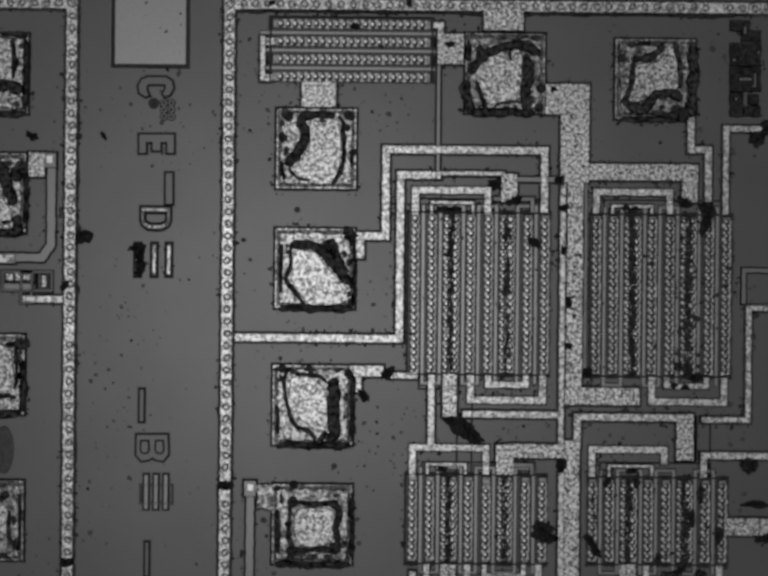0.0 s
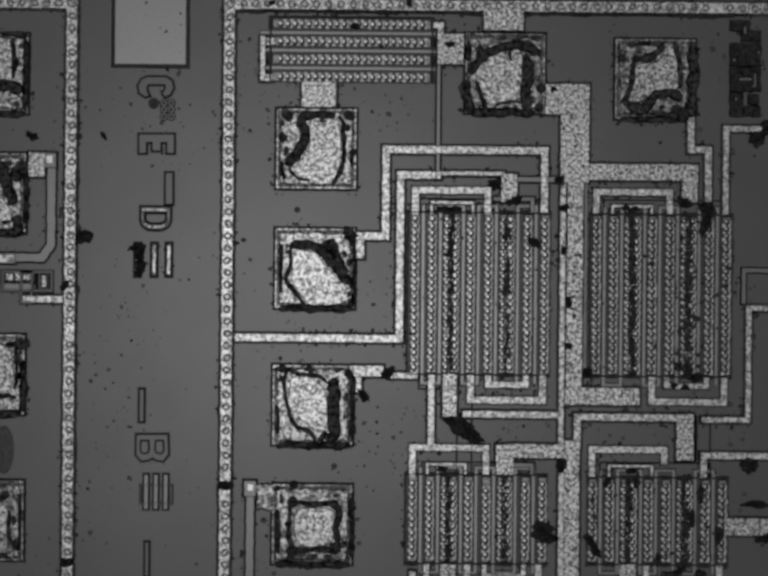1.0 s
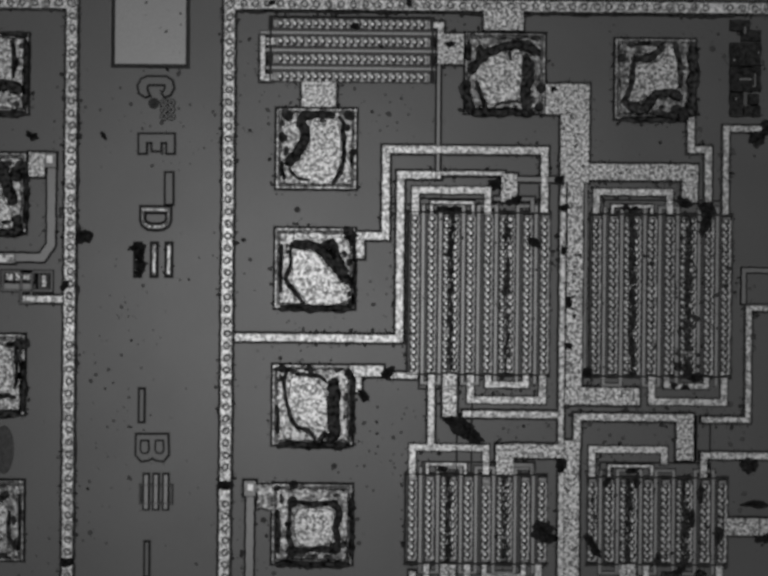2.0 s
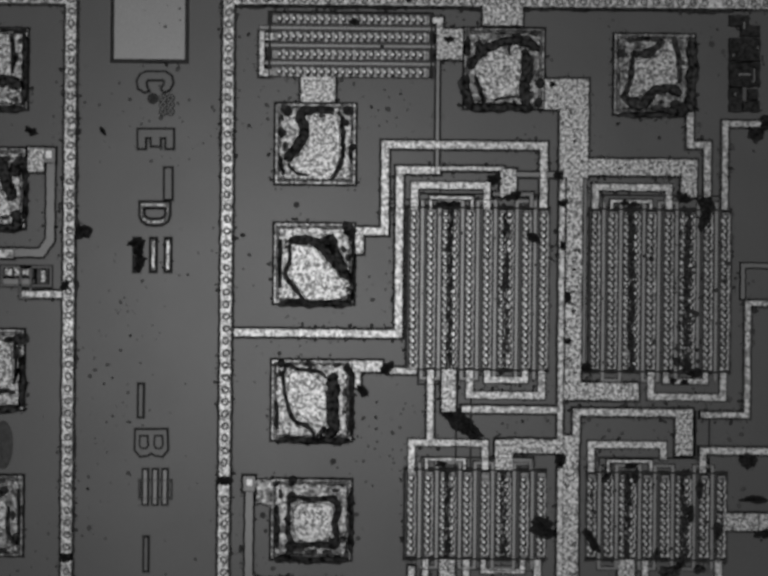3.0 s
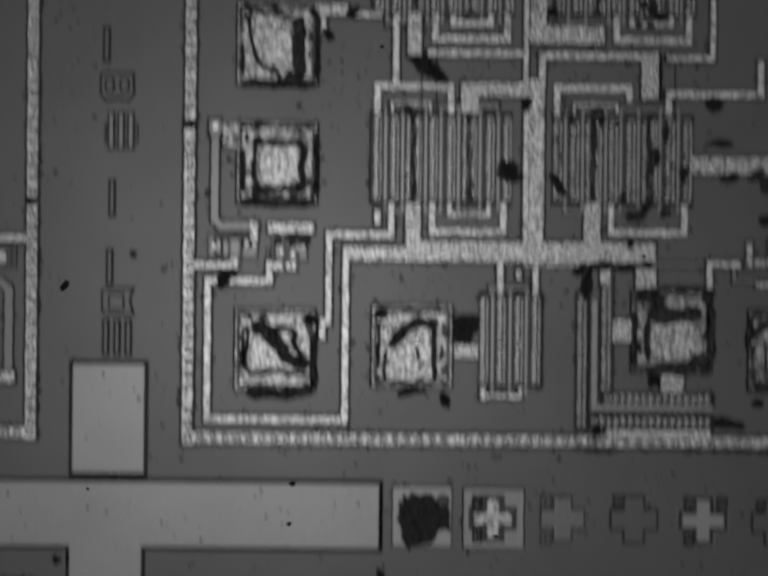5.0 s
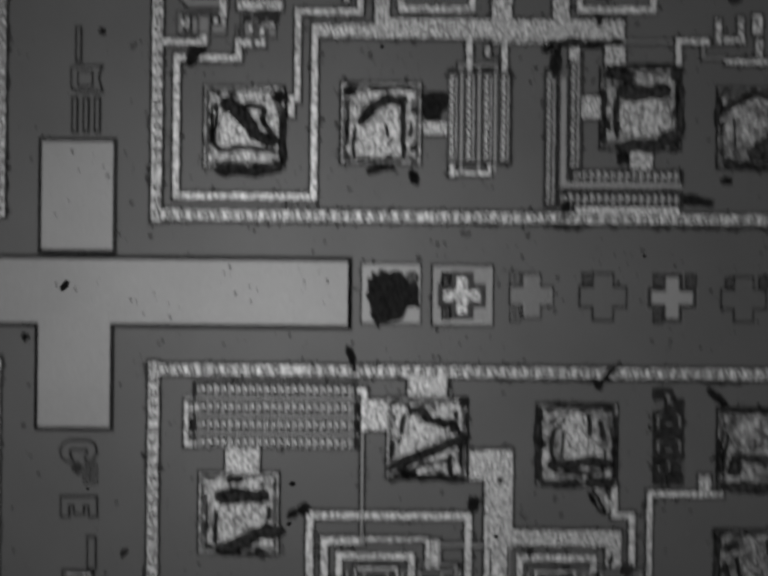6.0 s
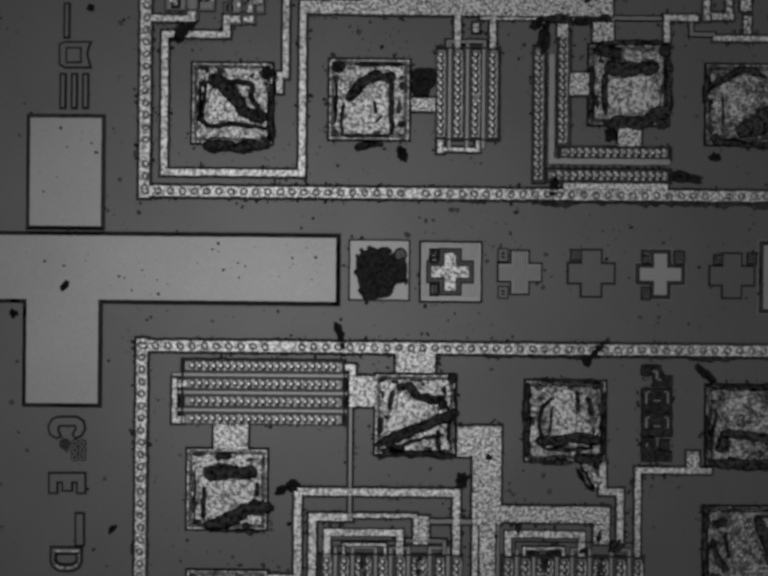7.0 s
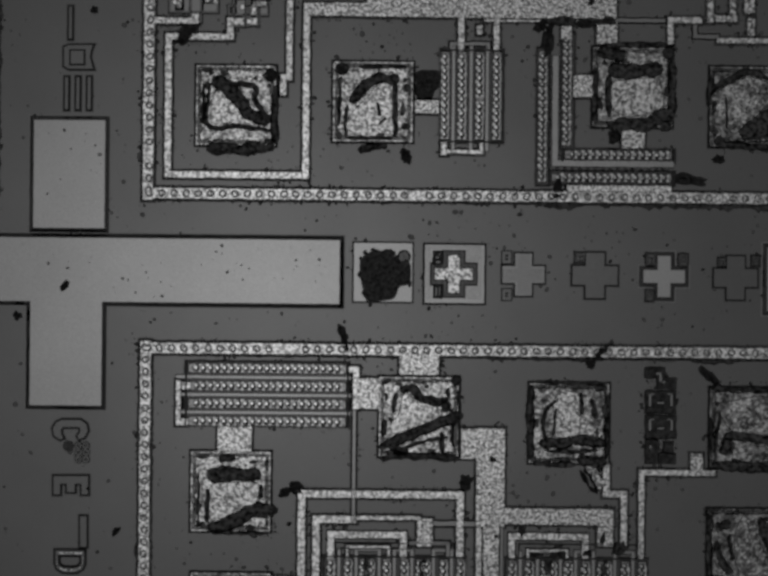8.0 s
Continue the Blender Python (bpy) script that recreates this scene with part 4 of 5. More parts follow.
def hatch(x0, y0, x1, y1, z, label, keep, pitch=5.2):
    """A fine grid of tiny studs over a patch."""
    verts, faces = [], []
    for i in range(int((x1 - x0) / pitch)):
        for j in range(int((y1 - y0) / pitch)):
            x, y = x0 + (i + 0.5) * pitch, y0 + (j + 0.5) * pitch
            if keep(x, y):
                studs(verts, faces, *spot(x, y), z, 0.7 * UNIT, 0.0006)
    return tagged(mesh_object("hatching", verts, faces, GRIME_AND_SHADE), label, "hatching", kind="stuff")


hatch(862, 498, 980, 612, 0.0045, "fine hatching over a square test patch", lambda x, y: not (870 < x < 970 and 505 < y < 607) or (x > 945 and (y < 530 or y > 580)))
hatch(1018, 513, 1104, 599, 0.0041, "fine hatching over a cross", lambda x, y: abs(x - 1061) < 14 or abs(y - 556) < 14)
ORIGIN[:] = [0, 0]


# ---- etched lettering down the lane ----
def etched(strokes, label, x, y, holes=(), top=0.0042, mat=None):
    """One etched sign in parts: raised strokes of bare silicon with dark flanks."""
    sign = holder("etched_letter", x, y, label, "letter", "etched letters")
    for poly in strokes:
        pts = [spot(*p) for p in poly]
        verts, faces = mesa(pts, 0, top, 3.6, 0.2)
        verts, at = centred(verts)
        local(mesh_object("stroke", verts, faces, mat or FIELD, sign, "", at))
    for poly in holes:
        pts = [spot(*p) for p in poly]
        verts, faces = mesa(pts, top - 0.0003, top + 0.0036, 4.0, 0.2)
        verts, at = centred(verts)
        local(mesh_object("inner_step", verts, faces, FIELD, sign, "", at))
    return sign


def rect(x0, y0, x1, y1):
    return [(x0, y0), (x1, y0), (x1, y1), (x0, y1)]


def sign_c(x, y):
    etched([[(x + a, y + b) for a, b in ((-22, 2), (-33, -5), (-36, -20), (-29, -32), (-18, -37), (20, -37), (32, -29), (35, -15), (28, -2), (18, 2),
                                         (14, -4), (20, -13), (20, -21), (16, -23), (-16, -23), (-20, -17), (-19, -8), (-15, 0))]],
           "etched rounded letter C beside a dot", x, y)
    thing = holder("etched_dots", x + 20, y + 28, "block of six tiny etched rings beside a dark dot", "mark")
    for i in range(2):
        for j in range(3):
            cx, cy = spot(x + 16 + i * 15, y + 15 + j * 14)
            n = 10
            a = [(6.8 * UNIT * math.cos(6.28319 * k / n), 6.8 * UNIT * math.sin(6.28319 * k / n)) for k in range(n)]
            b = [(p * 0.55, q * 0.55) for p, q in a]
            verts, faces = frame_step(a, b, 0, 0.0026, 2.2)
            local(mesh_object("ring", verts, faces, FIELD, thing, "", (cx, cy, 0)))
    lump(x - 5, y + 16, 11, "round dark dot in the scribe lane", DOPED_AND_SHADE, even=True)


def sign_e(x, y):
    etched([[(x + a, y + b) for a, b in ((-35, -20), (35, -20), (35, 17), (22, 17), (22, -5), (8, -5), (8, 12), (-8, 12), (-8, -5), (-22, -5), (-22, 17), (-35, 17))]],
           "etched block letter E", x, y)


def sign_d(x, y):
    etched([rect(x + 21, y - 58, x + 34, y + 4)], "etched long bar of a letter L", x, y - 24)
    sign = holder("etched_letter", x, y + 34, "etched rounded letter D with a bright line along it", "letter", "etched letters")
    shape = [(-1, -1), (1, -1), (1, 0.2), (0.86, 0.65), (0.5, 0.95), (0, 1), (-0.5, 0.95), (-0.86, 0.65), (-1, 0.2)]
    for name, a, b, mat, z, skirt in (("stroke", 29, 20.5, FIELD, 0.0045, 5.5), ("bright_line", 26, 23, METAL, 0.0062, 1.2)):
        outer, inner = [[((q + (3.5 if q < 24 else 0)) * u * UNIT, -(q - 7) * v * UNIT) for u, v in shape] for q in (a, b)]
        mesh_object(name, *frame_step(outer, inner, 0 if name == "stroke" else 0.004, z, skirt), mat, sign)


def sign_b(x, y):
    etched([[(x + a, y + b) for a, b in ((-31, -26), (31, -26), (32, 14), (22, 26), (8, 24), (0, 19), (-8, 24), (-22, 26), (-32, 14))]], "etched block letter B", x, y,
           [[(x + c + a, y + b) for a, b in ((-6, -13), (6, -13), (7, 4), (4, 9), (-4, 9), (-7, 4))] for c in (-15, 15)])


def bar(x0, y0, x1, y1, label="etched short bar in the scribe lane", mat=None):
    plate(x0 + 4, y0 + 3.5, x1 - 4, y1 - 3.5, label, "mark", mat or FIELD, 0.0042, "etched_bar", skirt=3.8, wear=0.2)


def lump(x, y, r, label, mat=None, stretch=1.0, turn=0.0, category="dust speck", parent=None, tall=0.35, even=False):
    """An irregular lump of dirt."""
    n, c, s = 28, math.cos(turn), math.sin(turn)
    wild = [random.uniform(0.9, 0.95) if even else random.uniform(0.55, 1.25) for i in range(n)]
    rough = [(wild[i - 1] + 2 * wild[i] + wild[(i + 1) % n]) / 4 + (0.12 if r < 30 else 0.03) * wild[i] for i in range(n)]
    verts, faces = [], []
    if mat not in (FAINT, DOPED_AND_SHADE):
        tall = max(tall, 0.0085 / (UNIT * r))
    for q, z in ((1.0, 0), (0.92, tall * 0.6), (0.6, tall * 0.9), (0.2, tall)):
        for i in range(n):
            a, b = q * rough[i] * r * stretch * math.cos(6.28319 * i / n), q * rough[i] * r * math.sin(6.28319 * i / n)
            verts.append(((a * c - b * s) * UNIT, (a * s + b * c) * UNIT, z * r * UNIT * random.uniform(0.85, 1.1)))
    faces = [(k * n + i, k * n + (i + 1) % n, (k + 1) * n + (i + 1) % n, (k + 1) * n + i) for k in range(3) for i in range(n)] + [tuple(range(3 * n, 4 * n))]
    ob = mesh_object("debris" if r > 14 else "dust_speck", verts, faces, mat or DIRT, parent, "", (*spot(x, y), 0.0))
    return tagged(ob, label, category)


sign_c(319, 195)
sign_e(320, 295)
sign_d(318, 412)
for x0 in (272, 306, 336):
    # the bar's dark colour widens the shade of its flanks
    bar(x0 + 1, 495, x0 + 17, 566, "dark etched short bar, one of three", DOPED_AND_SHADE)
    plate(x0 + 6.5, 502, x0 + 11.5, 559, "bright metal core of an etched bar", "mark", METAL, 0.0046, "bar_core", skirt=2.5, z0=0.003)
bar(282, 792, 297, 863)
sign_b(311, 914)
for x0 in (291, 311, 331):
    bar(x0, 966, x0 + 15, 1042, "etched short bar crossed by a frame", POLY)
loop(286, 990, 352, 1028, "etched frame across three bars", 1.2, z=0.0056, skirt=2.3)
bar(293, 1104, 307, 1178)
bar(288, 1246, 302, 1318)
ORIGIN[:] = END
etched([[(x, y) for x, y in ((124, 92), (134, 88), (183, 88), (180, 94), (176, 112), (183, 136), (134, 136), (124, 130))]], "etched rounded letter R", 153, 112, [rect(138, 100, 164, 126)])
for x0 in (122, 145, 168):
    bar(x0, 150, x0 + 14, 222, "etched short bar, one of three")
sign_c(137, 890)
sign_e(137.5, 987.5)
sign_d(135.5, 1107.5)
ORIGIN[:] = [0, 0]


# ---- debris and dust ----
FLAKE = "black flake of debris lying on the wafer"
for x, y, r, st, tn in ((172, 483, 15, 1.0, 0), (1012, 375, 11, 1.8, 0.3), (1090, 496, 9, 2.2, -0.7), (942, 868, 19, 1.6, -0.75), (968, 892, 13, 1.7, -0.6), (920, 856, 10, 1.5, 0.2),
                        (742, 808, 10, 1.6, -0.9), (790, 762, 13, 1.4, 0.5), (718, 484, 14, 1.0, 0), (1105, 1082, 18, 1.2, 0), (1118, 1100, 12, 1.6, -0.2), (1210, 1112, 10, 2.8, -1.0),
                        (1145, 368, 12, 1.2, 0), (1152, 425, 11, 1.2, 0.4), (1445, 430, 17, 1.3, -0.8), (1400, 412, 12, 1.6, 0), (1530, 950, 17, 1.1, 0.8), (1540, 1030, 8, 3.0, 0),
                        (1545, 284, 16, 1.1, 0.9), (1565, 262, 14, 1.3, 0.5), (284, 520, 11, 1.0, 0), (286, 545, 10, 1.7, 1.5), (274, 506, 8, 1.6, 0.3), (286, 510, 12, 1.3, 1.2), (285, 554, 10, 1.3, 1.5), (287, 532, 7, 1.4, 1.5), (459, 992, 13, 1.3, 0),
                        (1147, 950, 12, 1.4, 1.5), (1198, 762, 11, 1.2, 0), (1440, 462, 12, 1.8, 1.3), (1562, 1098, 12, 1.5, 0.3), (133, 1150, 10, 1.5, 0),
                        (66, 278, 8, 1.8, -0.4), (211, 277, 5, 2.0, -1.1), (1052, 408, 11, 1.3, 0), (1420, 770, 11, 1.8, 0), (1290, 960, 8, 1.8, 0), (1150, 512, 8, 1.4, 1.5), (1161, 618, 10, 1.7, 1.4), (1161, 706, 9, 1.2, 0), (1173, 560, 5, 1.2, 0), (1172, 645, 5, 1.2, 0.4), (1130, 182, 9, 1.2, 0), (920, 90, 10, 1.6, 0.1), (725, 54, 8, 1.3, 0), (836, 8, 9, 1.3, 1.5), (1198, 762, 10, 1.3, 0), (555, 6, 8, 1.5, 0.3)):
    lump(x, y, r, FLAKE, DIRT, st, tn, "debris")
ORIGIN[:] = END
for x, y, r, st, tn in ((862, 168, 28, 1.0, 0), (822, 314, 11, 1.4, -1.2), (740, 300, 9, 1.6, 0.3), (1110, 82, 12, 2.6, 1.45), (1100, 50, 11, 1.5, 0.9), (1118, 60, 9, 1.6, 1.2), (1188, 47, 9, 2.0, 0.1), (1132, 376, 10, 1.6, 1.5), (1128, 396, 7, 1.4, 0.3),
                        (1398, 362, 11, 3.4, -0.15), (692, 678, 9, 2.4, -1.25), (700, 706, 7, 1.6, -1.3),
                        (1218, 714, 13, 1.8, 0.6), (1200, 735, 9, 1.6, 1.2), (1440, 764, 10, 3.2, -0.75), (598, 992, 12, 1.2, 0), (575, 1000, 9, 2.0, 0.3), (545, 1036, 13, 1.1, 0), (230, 1080, 6, 2.0, 0.9),
                        (943, 980, 14, 1.1, 1.5), (998, 934, 11, 1.0, 0), (1186, 972, 5, 4.0, -1.0), (1204, 996, 5, 2.2, -0.6), (375, 64, 14, 1.8, 0.8), (362, 80, 9, 1.2, 0), (1245, 275, 12, 1.2, 1.4), 
                        (190, 17, 8, 1.0, 0), (28, 640, 9, 1.0, 0), (1460, 320, 9, 1.4, 0), (440, 300, 13, 2.0, 0.0), (500, 305, 10, 1.8, 0.1)):
    lump(x, y, r, FLAKE, DIRT, st, tn, "debris")
ORIGIN[:] = [0, 0]
for x, y, r, st, tn in ((1369, 1178, 13, 2.0, 0.1), (1392, 1160, 9, 1.6, 1.2), (1431, 1172, 10, 1.4, 0.4), (1358, 1237, 9, 1.8, 1.4), (1467, 1092, 9, 2.0, 1.5), (1616, 1092, 14, 1.5, 0.4), (1642, 1112, 15, 1.6, 1.2), (1632, 1186, 12, 1.3, 0.0), (1300, 1276, 12, 2.6, 0.0), (1352, 1280, 13, 2.4, 0.05),
                        (1396, 1276, 9, 1.8, -0.2), (1430, 1010, 8, 2.6, 1.5), (1300, 985, 8, 2.0, 1.5), (1342, 1145, 7, 2.4, 1.5), (1412, 1060, 7, 3.0, 1.5), (1240, 985, 7, 1.8, 0.8),
                        (1212, 2316, 7, 2.6, 1.5), (1377, 2332, 9, 2.2, 1.4), (1412, 2352, 11, 1.8, 0.9), (1287, 2366, 12, 1.6, 0.2), (1237, 2368, 9, 1.5, 0.4), (1152, 2171, 11, 1.1, 0.0), (1345, 2362, 8, 1.8, 0.1)):
    lump(x, y, r, "dark ragged flake of dirt on an array", GRIME_AND_SHADE, st, tn, "debris")
ORIGIN[:] = END
cake = holder("burnt_lump", 777, 556, "thick black burnt lump with a ragged edge on a test patch", "debris")
crust = [(-48, -26), (-36, -40), (-30, -32), (-22, -50), (-4, -46), (14, -50), (20, -30), (28, -22), (42, -28), (52, -18), (50, 16), (30, 24), (20, 46), (-4, 52), (-32, 54), (-40, 36), (-47, 4)]
mesh_object("crust", *blob(crust, 0.0, 0.0130, 3.0, 4.5), SMUT, cake, "rough black crust")
for u, v, r in ((-24, -22, 15), (4, -28, 13), (-8, 10, 20), (24, 2, 15), (-22, 34, 13), (-34, 2, 10), (8, 30, 12)):
    ring_ = [(u + r * random.uniform(0.7, 1.1) * math.cos(g), v + r * random.uniform(0.8, 1.3) * math.sin(g)) for g in (0.0, 0.8, 1.6, 2.4, 3.1, 3.9, 4.7, 5.5)]
    mesh_object("knob", *blob(ring_, 0.0125, 0.0136 + 0.00002 * r, 7.0, 2.5), SMUT, cake, "burnt knob on the crust")
for k in range(26):
    u, v = random.choice(crust)
    u, v, r = u * random.uniform(0.9, 1.06) + random.gauss(0, 4), v * random.uniform(0.9, 1.06) + random.gauss(0, 4), random.uniform(2.0, 5.5)
    crumb = [(u + r * random.uniform(0.4, 1.2) * math.cos(g), v + 1.5 * r * random.uniform(0.4, 1.2) * math.sin(g)) for g in (0.0, 0.8, 1.6, 2.4, 3.1, 3.9, 4.7, 5.5)]
    mesh_object("crumb", *blob(crumb, 0.0, random.uniform(0.008, 0.0128), 1.2, 0.8), SMUT, cake, "ragged crumb at the crust's edge")
mesh_object("bubble", *blob([(40 + 10 * math.cos(g), -36 + 11 * math.sin(g)) for g in (0.0, 0.8, 1.6, 2.4, 3.1, 3.9, 4.7, 5.5)], 0.004, 0.0085, 4.5, 0.4), DOPED_AND_SHADE, cake, "smooth grey bubble at the lump's edge")
for x, y, r in ((545, 150, 15), (692, 137, 14)):
    lump(x, y, r, "round black droplet on a bond pad", DIRT, category="droplet", even=True)
ORIGIN[:] = [0, 0]
lump(8, 918, 20, "smooth dark oval stain on the wafer", FAINT, 2.4, 1.57, "stain", even=True, tall=0.1)
lump(320, 302, 9, "faint dark smudge in an etched letter", FAINT, 1.2, 0.0, "stain", tall=0.6)
for x, y in ((607, 428), (682, 952), (1455, 100), (538, 1062)):
    lump(x, y, 6, "faint round residue spot on the wafer", FAINT, category="spot", even=True, tall=0.3)
for x, y in ((905, 426), (930, 427), (1275, 424), (1296, 426), (1040, 412), (1375, 788), (1398, 790), (902, 957)):
    lump(x, y, 7, FLAKE, GRIME_AND_SHADE, 1.7, 0.1, "debris")
# blackened signs in the die corners
SIGN, LINE = "blackened unreadable sign in a die corner", "dull bright stroke on a blackened sign"
for x, y in ((1520, 140), (1494, 2082)):
    for x0, y0, x1, y1 in ((-29, -97, 9, -78), (-6, -76, 32, -56), (-29, -50, 32, -6), (-29, 0, 32, 46), (-29, 50, -4, 97), (-2, 78, 31, 97), (8, 54, 27, 73)):
        plate(x + x0, y + y0, x + x1, y + y1, SIGN, "sign", SMUT, 0.006, "blackened_sign", wear=1.6, skirt=1.6)
    strokes = ((-24, -19, -20, -14), (26, -34, 29, -29), (-12, 21, 13, 25), (19, 11, 22, 36), (14, 36, 22, 38), (-2, -84, 2, -70), (-20, 60, -17, 66))
    if y > 1000:
        strokes = ((-23, -44, -19, -20), (-19, -46, -13, -43), (21, -44, 25, -20), (15, -46, 21, -43), (-6, -28, 8, -25), (-23, 8, -19, 30), (-19, 6, -13, 9), (21, 8, 25, 30), (15, 6, 21, 9),
                   (-6, 24, 8, 27), (-8, -88, 2, -84), (-2, -84, 3, -70), (3, -70, 10, -67), (-22, 60, -18, 67))
    for x0, y0, x1, y1 in strokes:
        plate(x + x0, y + y0, x + x1, y + y1, LINE, "sign", POLY, 0.0086, "sign_stroke", skirt=2, wear=0.8)


def grain(verts, faces, x, y, r, base=0.0001, tall=0.6):
    t, st, k, n = random.uniform(0, 3), random.uniform(1, 1.45), len(verts), 7
    for q, z in ((1, 0.0), (0.6, tall)):
        for j in range(n):
            a, b = q * r * st * math.cos(6.28319 * j / n + t) * random.uniform(0.75, 1.2), q * r * math.sin(6.28319 * j / n + t) * random.uniform(0.85, 1.1)
            verts.append((x + a * math.cos(t) - b * math.sin(t), y + a * math.sin(t) + b * math.cos(t), z * r + base))
    faces += [(k + j, k + (j + 1) % n, k + n + (j + 1) % n, k + n + j) for j in range(n)] + [tuple(range(k + n, k + 2 * n))]


def size_of(low, high):
    return UNIT * low * (high / low) ** (random.random() ** 2.4)


def dust_field(count, x0, y0, x1, y1, low, high, mat, label, base=0.0001):
    """Fine dust nobody could count, as one mesh of tiny uneven grains, thicker in some places."""
    verts, faces = [], []
    while count > 0:
        x, y = random.uniform(x0, x1), random.uniform(y0, y1)
        if random.random() < 0.35 + 1.3 * noise.noise((x * 0.006, y * 0.006, 1.0)):
            count -= 1
            grain(verts, faces, *spot(x, y), size_of(low, high), base, 0.04 if mat is FAINT else 0.6)
    return tagged(mesh_object("dust", verts, faces, mat), label, "dust", kind="stuff")


def edge_dust(low, high):
    """Dust caught along the feet of the metal steps, in uneven clusters."""
    verts, faces = [], []
    for line in EDGES:
        for a, b in zip(line, line[1:] + line[:1]):
            d = math.hypot(b[0] - a[0], b[1] - a[1])
            for i in range(int(d / UNIT / 6)):
                f = random.random()
                x, y = a[0] + (b[0] - a[0]) * f, a[1] + (b[1] - a[1]) * f
                if noise.noise((x * 22, y * 22, 3.0)) < 0.0 or random.random() < 0.3:
                    continue
                nx, ny = (b[1] - a[1]) / d, -(b[0] - a[0]) / d
                g = random.gauss(7.0, 2.6) * UNIT
                grain(verts, faces, x + nx * g, y + ny * g, size_of(low, high))
    return tagged(mesh_object("edge_dust", verts, faces, GRIME_AND_SHADE), "dark dust caught along the metal edges", "dust", kind="stuff")


def fringe(a, b, wide, cover, label="ragged dark grime along a seal ring's foot", name="grime_fringe"):
    """A ragged film of grime along a line, on the side to the left of a -> b in plan (y down), absent in places."""
    p, q = Vector(spot(*a)), Vector(spot(*b))
    d = (q - p).normalized()
    side, length = Vector((-d.y, d.x)), (q - p).length
    n, verts, faces, seed = int(length / (3 * UNIT)), [], [], random.uniform(0, 90)
    for i in range(n + 1):
        f = i / n * length / UNIT
        w = wide * max(0.12, cover + 1.1 * noise.noise((f * 0.018, seed, 0)) + 0.6 * noise.noise((f * 0.07, seed, 5)) + 0.35 * noise.noise((f * 0.25, seed, 9)))
        c = p + d * (length * i / n)
        for k, z in ((-3.0, 0.0), (0.0, 0.0014), (0.6 * w, 0.0016), (w, 0.0)):
            v = c + side * (k * UNIT)
            verts.append((v.x, v.y, z * random.uniform(0.7, 1.2)))
    for i in range(n):
        faces += [(4 * i + k, 4 * i + k + 1, 4 * i + 5 + k, 4 * i + 4 + k) for k in range(3)]
    verts, at = centred(verts)
    return tagged(mesh_object(name, verts, faces, GRIME_AND_SHADE, None, "", at), label, "grime")


fringe((1760, 1656), (432, 1637), 7, 0.34)
fringe((1760, 1657), (1240, 1650), 12, 0.45)
fringe((160, 0), (143, 1622), 7, 0.5)
fringe((438, 1640), (458, 0), 7, 0.25)
fringe((1500, 35), (485, 24), 6, 0.3)
fringe((426, 2440), (434, 1940), 8, 0.3)
fringe((1740, 1972), (470, 1955), 6, 0.35)
dust_field(480, -150, -60, 1800, 2480, 0.8, 3.6, DIRT, "fine dark dust scattered over the wafer")
dust_field(1900, -150, -60, 1800, 2480, 1.2, 5.8, FAINT, "faint dust spots scattered over the wafer")
edge_dust(1.0, 4.4)
dust_field(70, 790, 780, 1560, 965, 1.6, 6.5, FAINT, "faint dirt spots between the arrays")
dust_field(150, 480, 20, 1560, 960, 1.4, 5.2, GRIME_AND_SHADE, "dark dirt specks among the pads and arrays")
dust_field(110, 440, 1260, 1720, 1990, 1.4, 5.0, GRIME_AND_SHADE, "dark dirt specks beside the lane")
dust_field(130, 1374, 446, 1424, 764, 1.5, 6.5, GRIME_AND_SHADE, "dark dirt specks on a stained array", 0.0044)
dust_field(110, 1208, 446, 1488, 764, 1.2, 4.6, GRIME_AND_SHADE, "dark dirt specks on a stained array", 0.0044)
dust_field(90, 1204, 980, 1480, 1150, 1.3, 5.5, GRIME_AND_SHADE, "dark dirt specks on a dull array", 0.0044)
dust_field(60, 838, 442, 1116, 760, 1.0, 3.8, GRIME_AND_SHADE, "dark dirt specks on an array", 0.0044)
dust_field(26, 1148, 178, 1198, 366, 1.2, 4.2, FAINT, "dark pits in a broad supply line", 0.0074)
dust_field(34, 1155, 380, 1187, 790, 1.2, 4.2, FAINT, "dark pits in a broad supply line", 0.0066)
dust_field(20, 1152, 910, 1180, 1236, 1.0, 3.2, FAINT, "dark pits in a broad supply line", 0.0066)
dust_field(22, 1205, 340, 1420, 364, 1.2, 3.6, FAINT, "dark pits in a broad supply line", 0.0074)
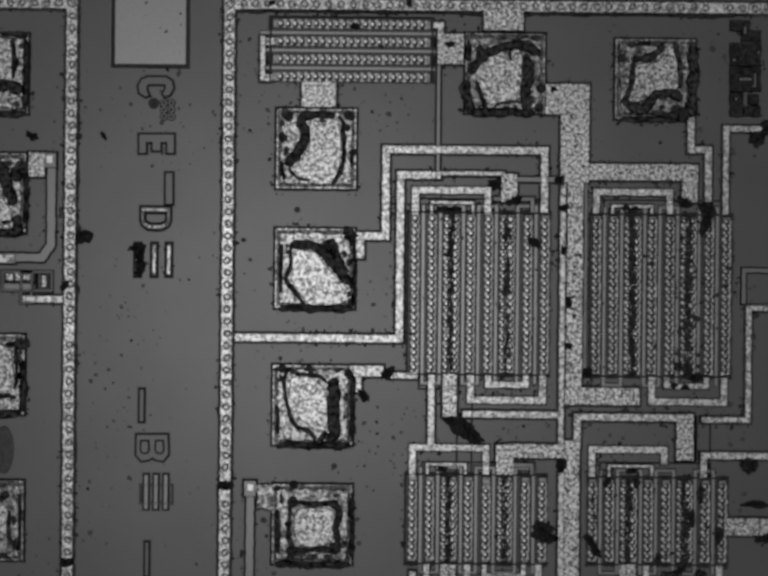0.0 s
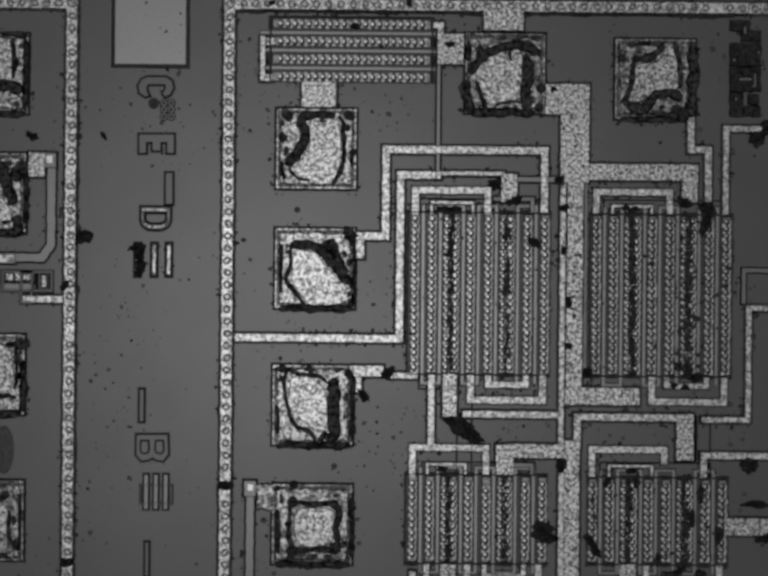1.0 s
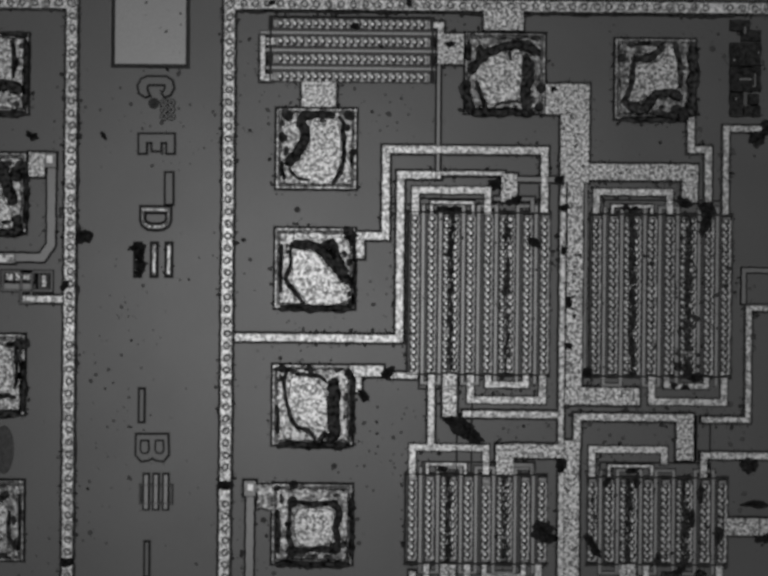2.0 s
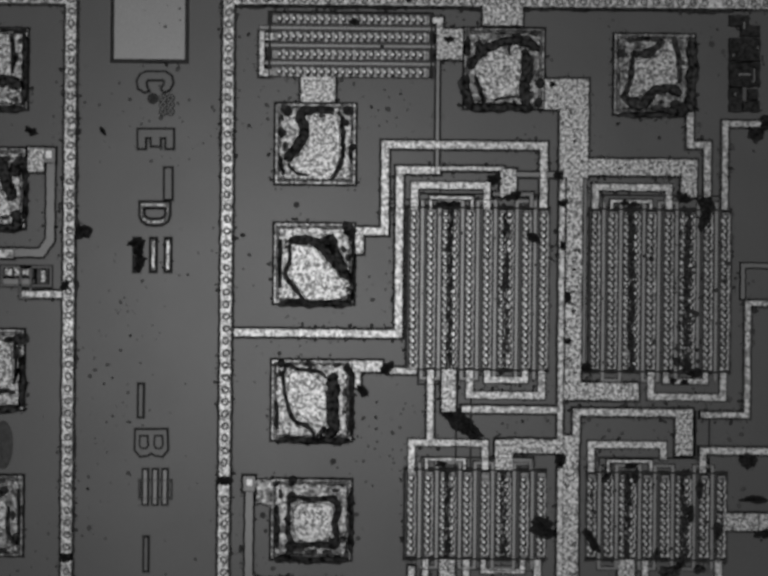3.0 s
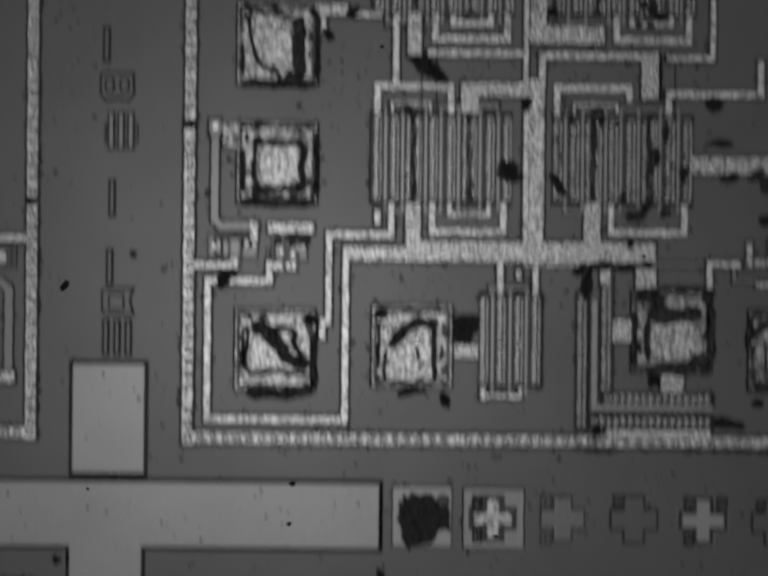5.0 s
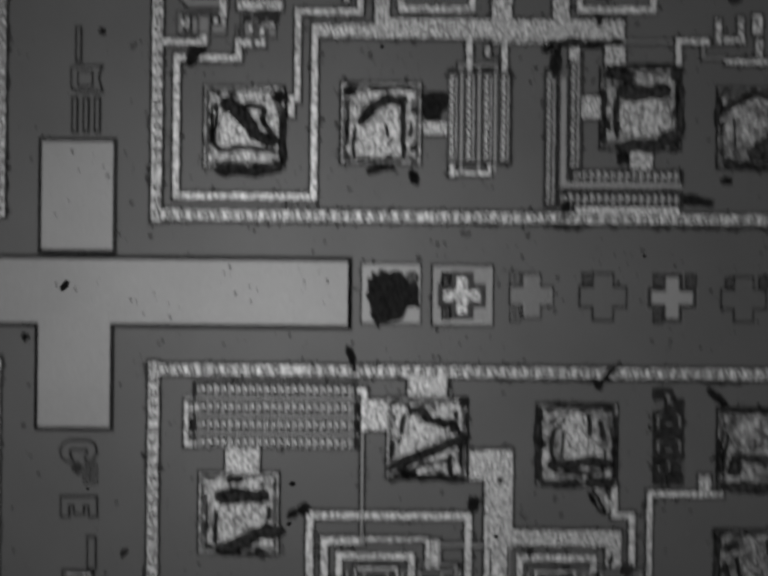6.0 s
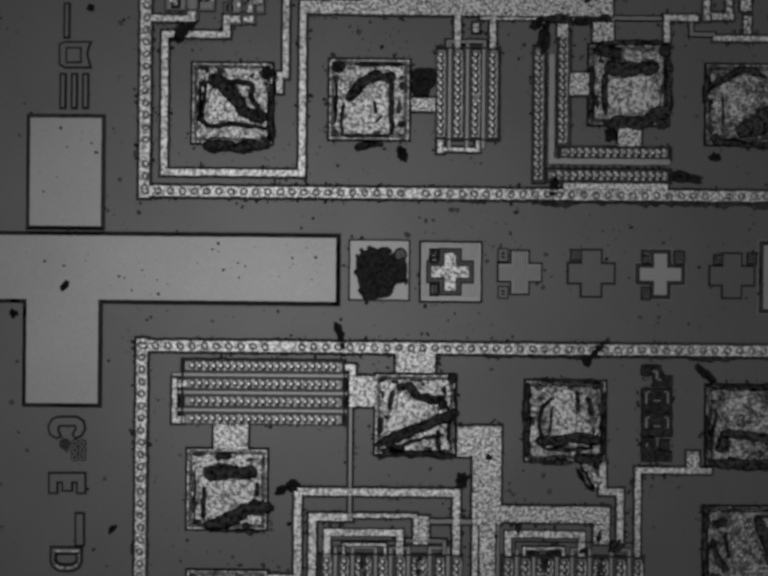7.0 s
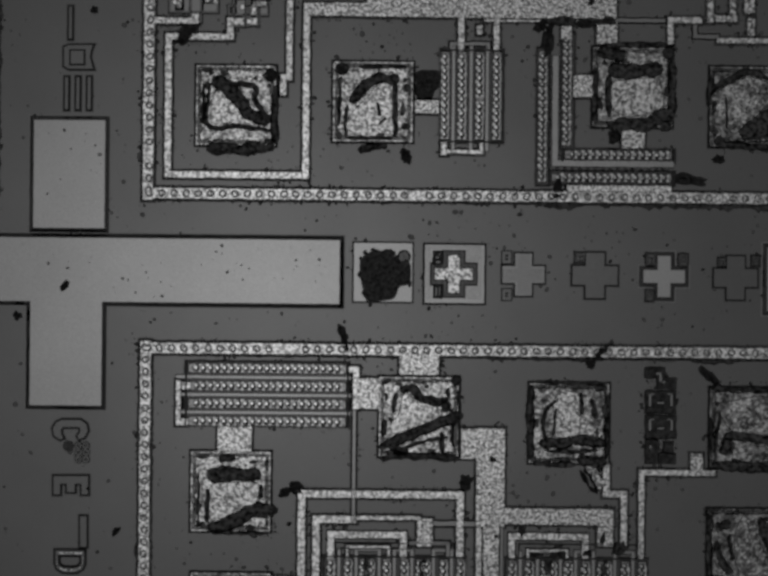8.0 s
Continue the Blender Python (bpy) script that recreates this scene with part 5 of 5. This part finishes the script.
dust_field(14, 240, -60, 378, 128, 1.0, 4.0, FAINT, "faint dust spots on an alignment bar", 0.0050)
ORIGIN[:] = END
dust_field(60, -130, 485, 680, 604, 0.9, 3.6, FAINT, "faint dust spots on an alignment bar", 0.0061)
dust_field(14, 66, 246, 204, 458, 0.9, 3.6, FAINT, "faint dust spots on an alignment bar", 0.0052)
dust_field(12, 62, 612, 196, 816, 0.9, 3.6, FAINT, "faint dust spots on an alignment bar", 0.0052)
ORIGIN[:] = [0, 0]


# ---- specks on the microscope's window, which stay before the camera ----
def window_specks():
    near = 0.276
    k = near / HEIGHT * UNIT
    specks = new("window_dust")
    tagged(specks, "black dust specks stuck on the microscope's window", "dust")
    for x, y, r, st, tn in ((132, 583, 8, 1.7, 1.0), (597, 988, 6, 1.4, 0.2), (590, 1070, 5, 1.3, 0.5), (1013, 1095, 4, 1.3, 0.0), (1262, 253, 3.5, 1.4, 0.6), (780, 95, 4, 1.2, 0.3), (1316, 523, 3.5, 1.2, 0.0), (179, 998, 3.5, 1.0, 0.0)):
        n, c, s = 14, math.cos(tn), math.sin(tn)
        edge = [random.uniform(0.75, 1.15) for i in range(n)]
        verts = [((q * r * e * (st * math.cos(6.28319 * i / n) * c - math.sin(6.28319 * i / n) * s)) * k, (q * r * e * (st * math.cos(6.28319 * i / n) * s + math.sin(6.28319 * i / n) * c)) * k, z * r * k)
                 for q, z in ((0.6, -0.5), (1.0, 0.0), (0.6, 0.5)) for i, e in enumerate(edge)]
        faces = [tuple(range(n - 1, -1, -1)), tuple(range(2 * n, 3 * n))] + [(m * n + i, m * n + (i + 1) % n, (m + 1) * n + (i + 1) % n, (m + 1) * n + i) for m in range(2) for i in range(n)]
        mesh_object("speck", verts, faces, SOOT, specks, "", ((x - 784) * k, (588 - y) * k, -near))
    return specks


specks = window_specks()


# ---- what moves: the specks ride with the camera over the still wafer ----
def motions():
    walk(specks, [(t, pose(*above(dx, dy), HEIGHT, 0, 0, math.degrees(SLANT))) for t, dx, dy in SLIDE])


motions()
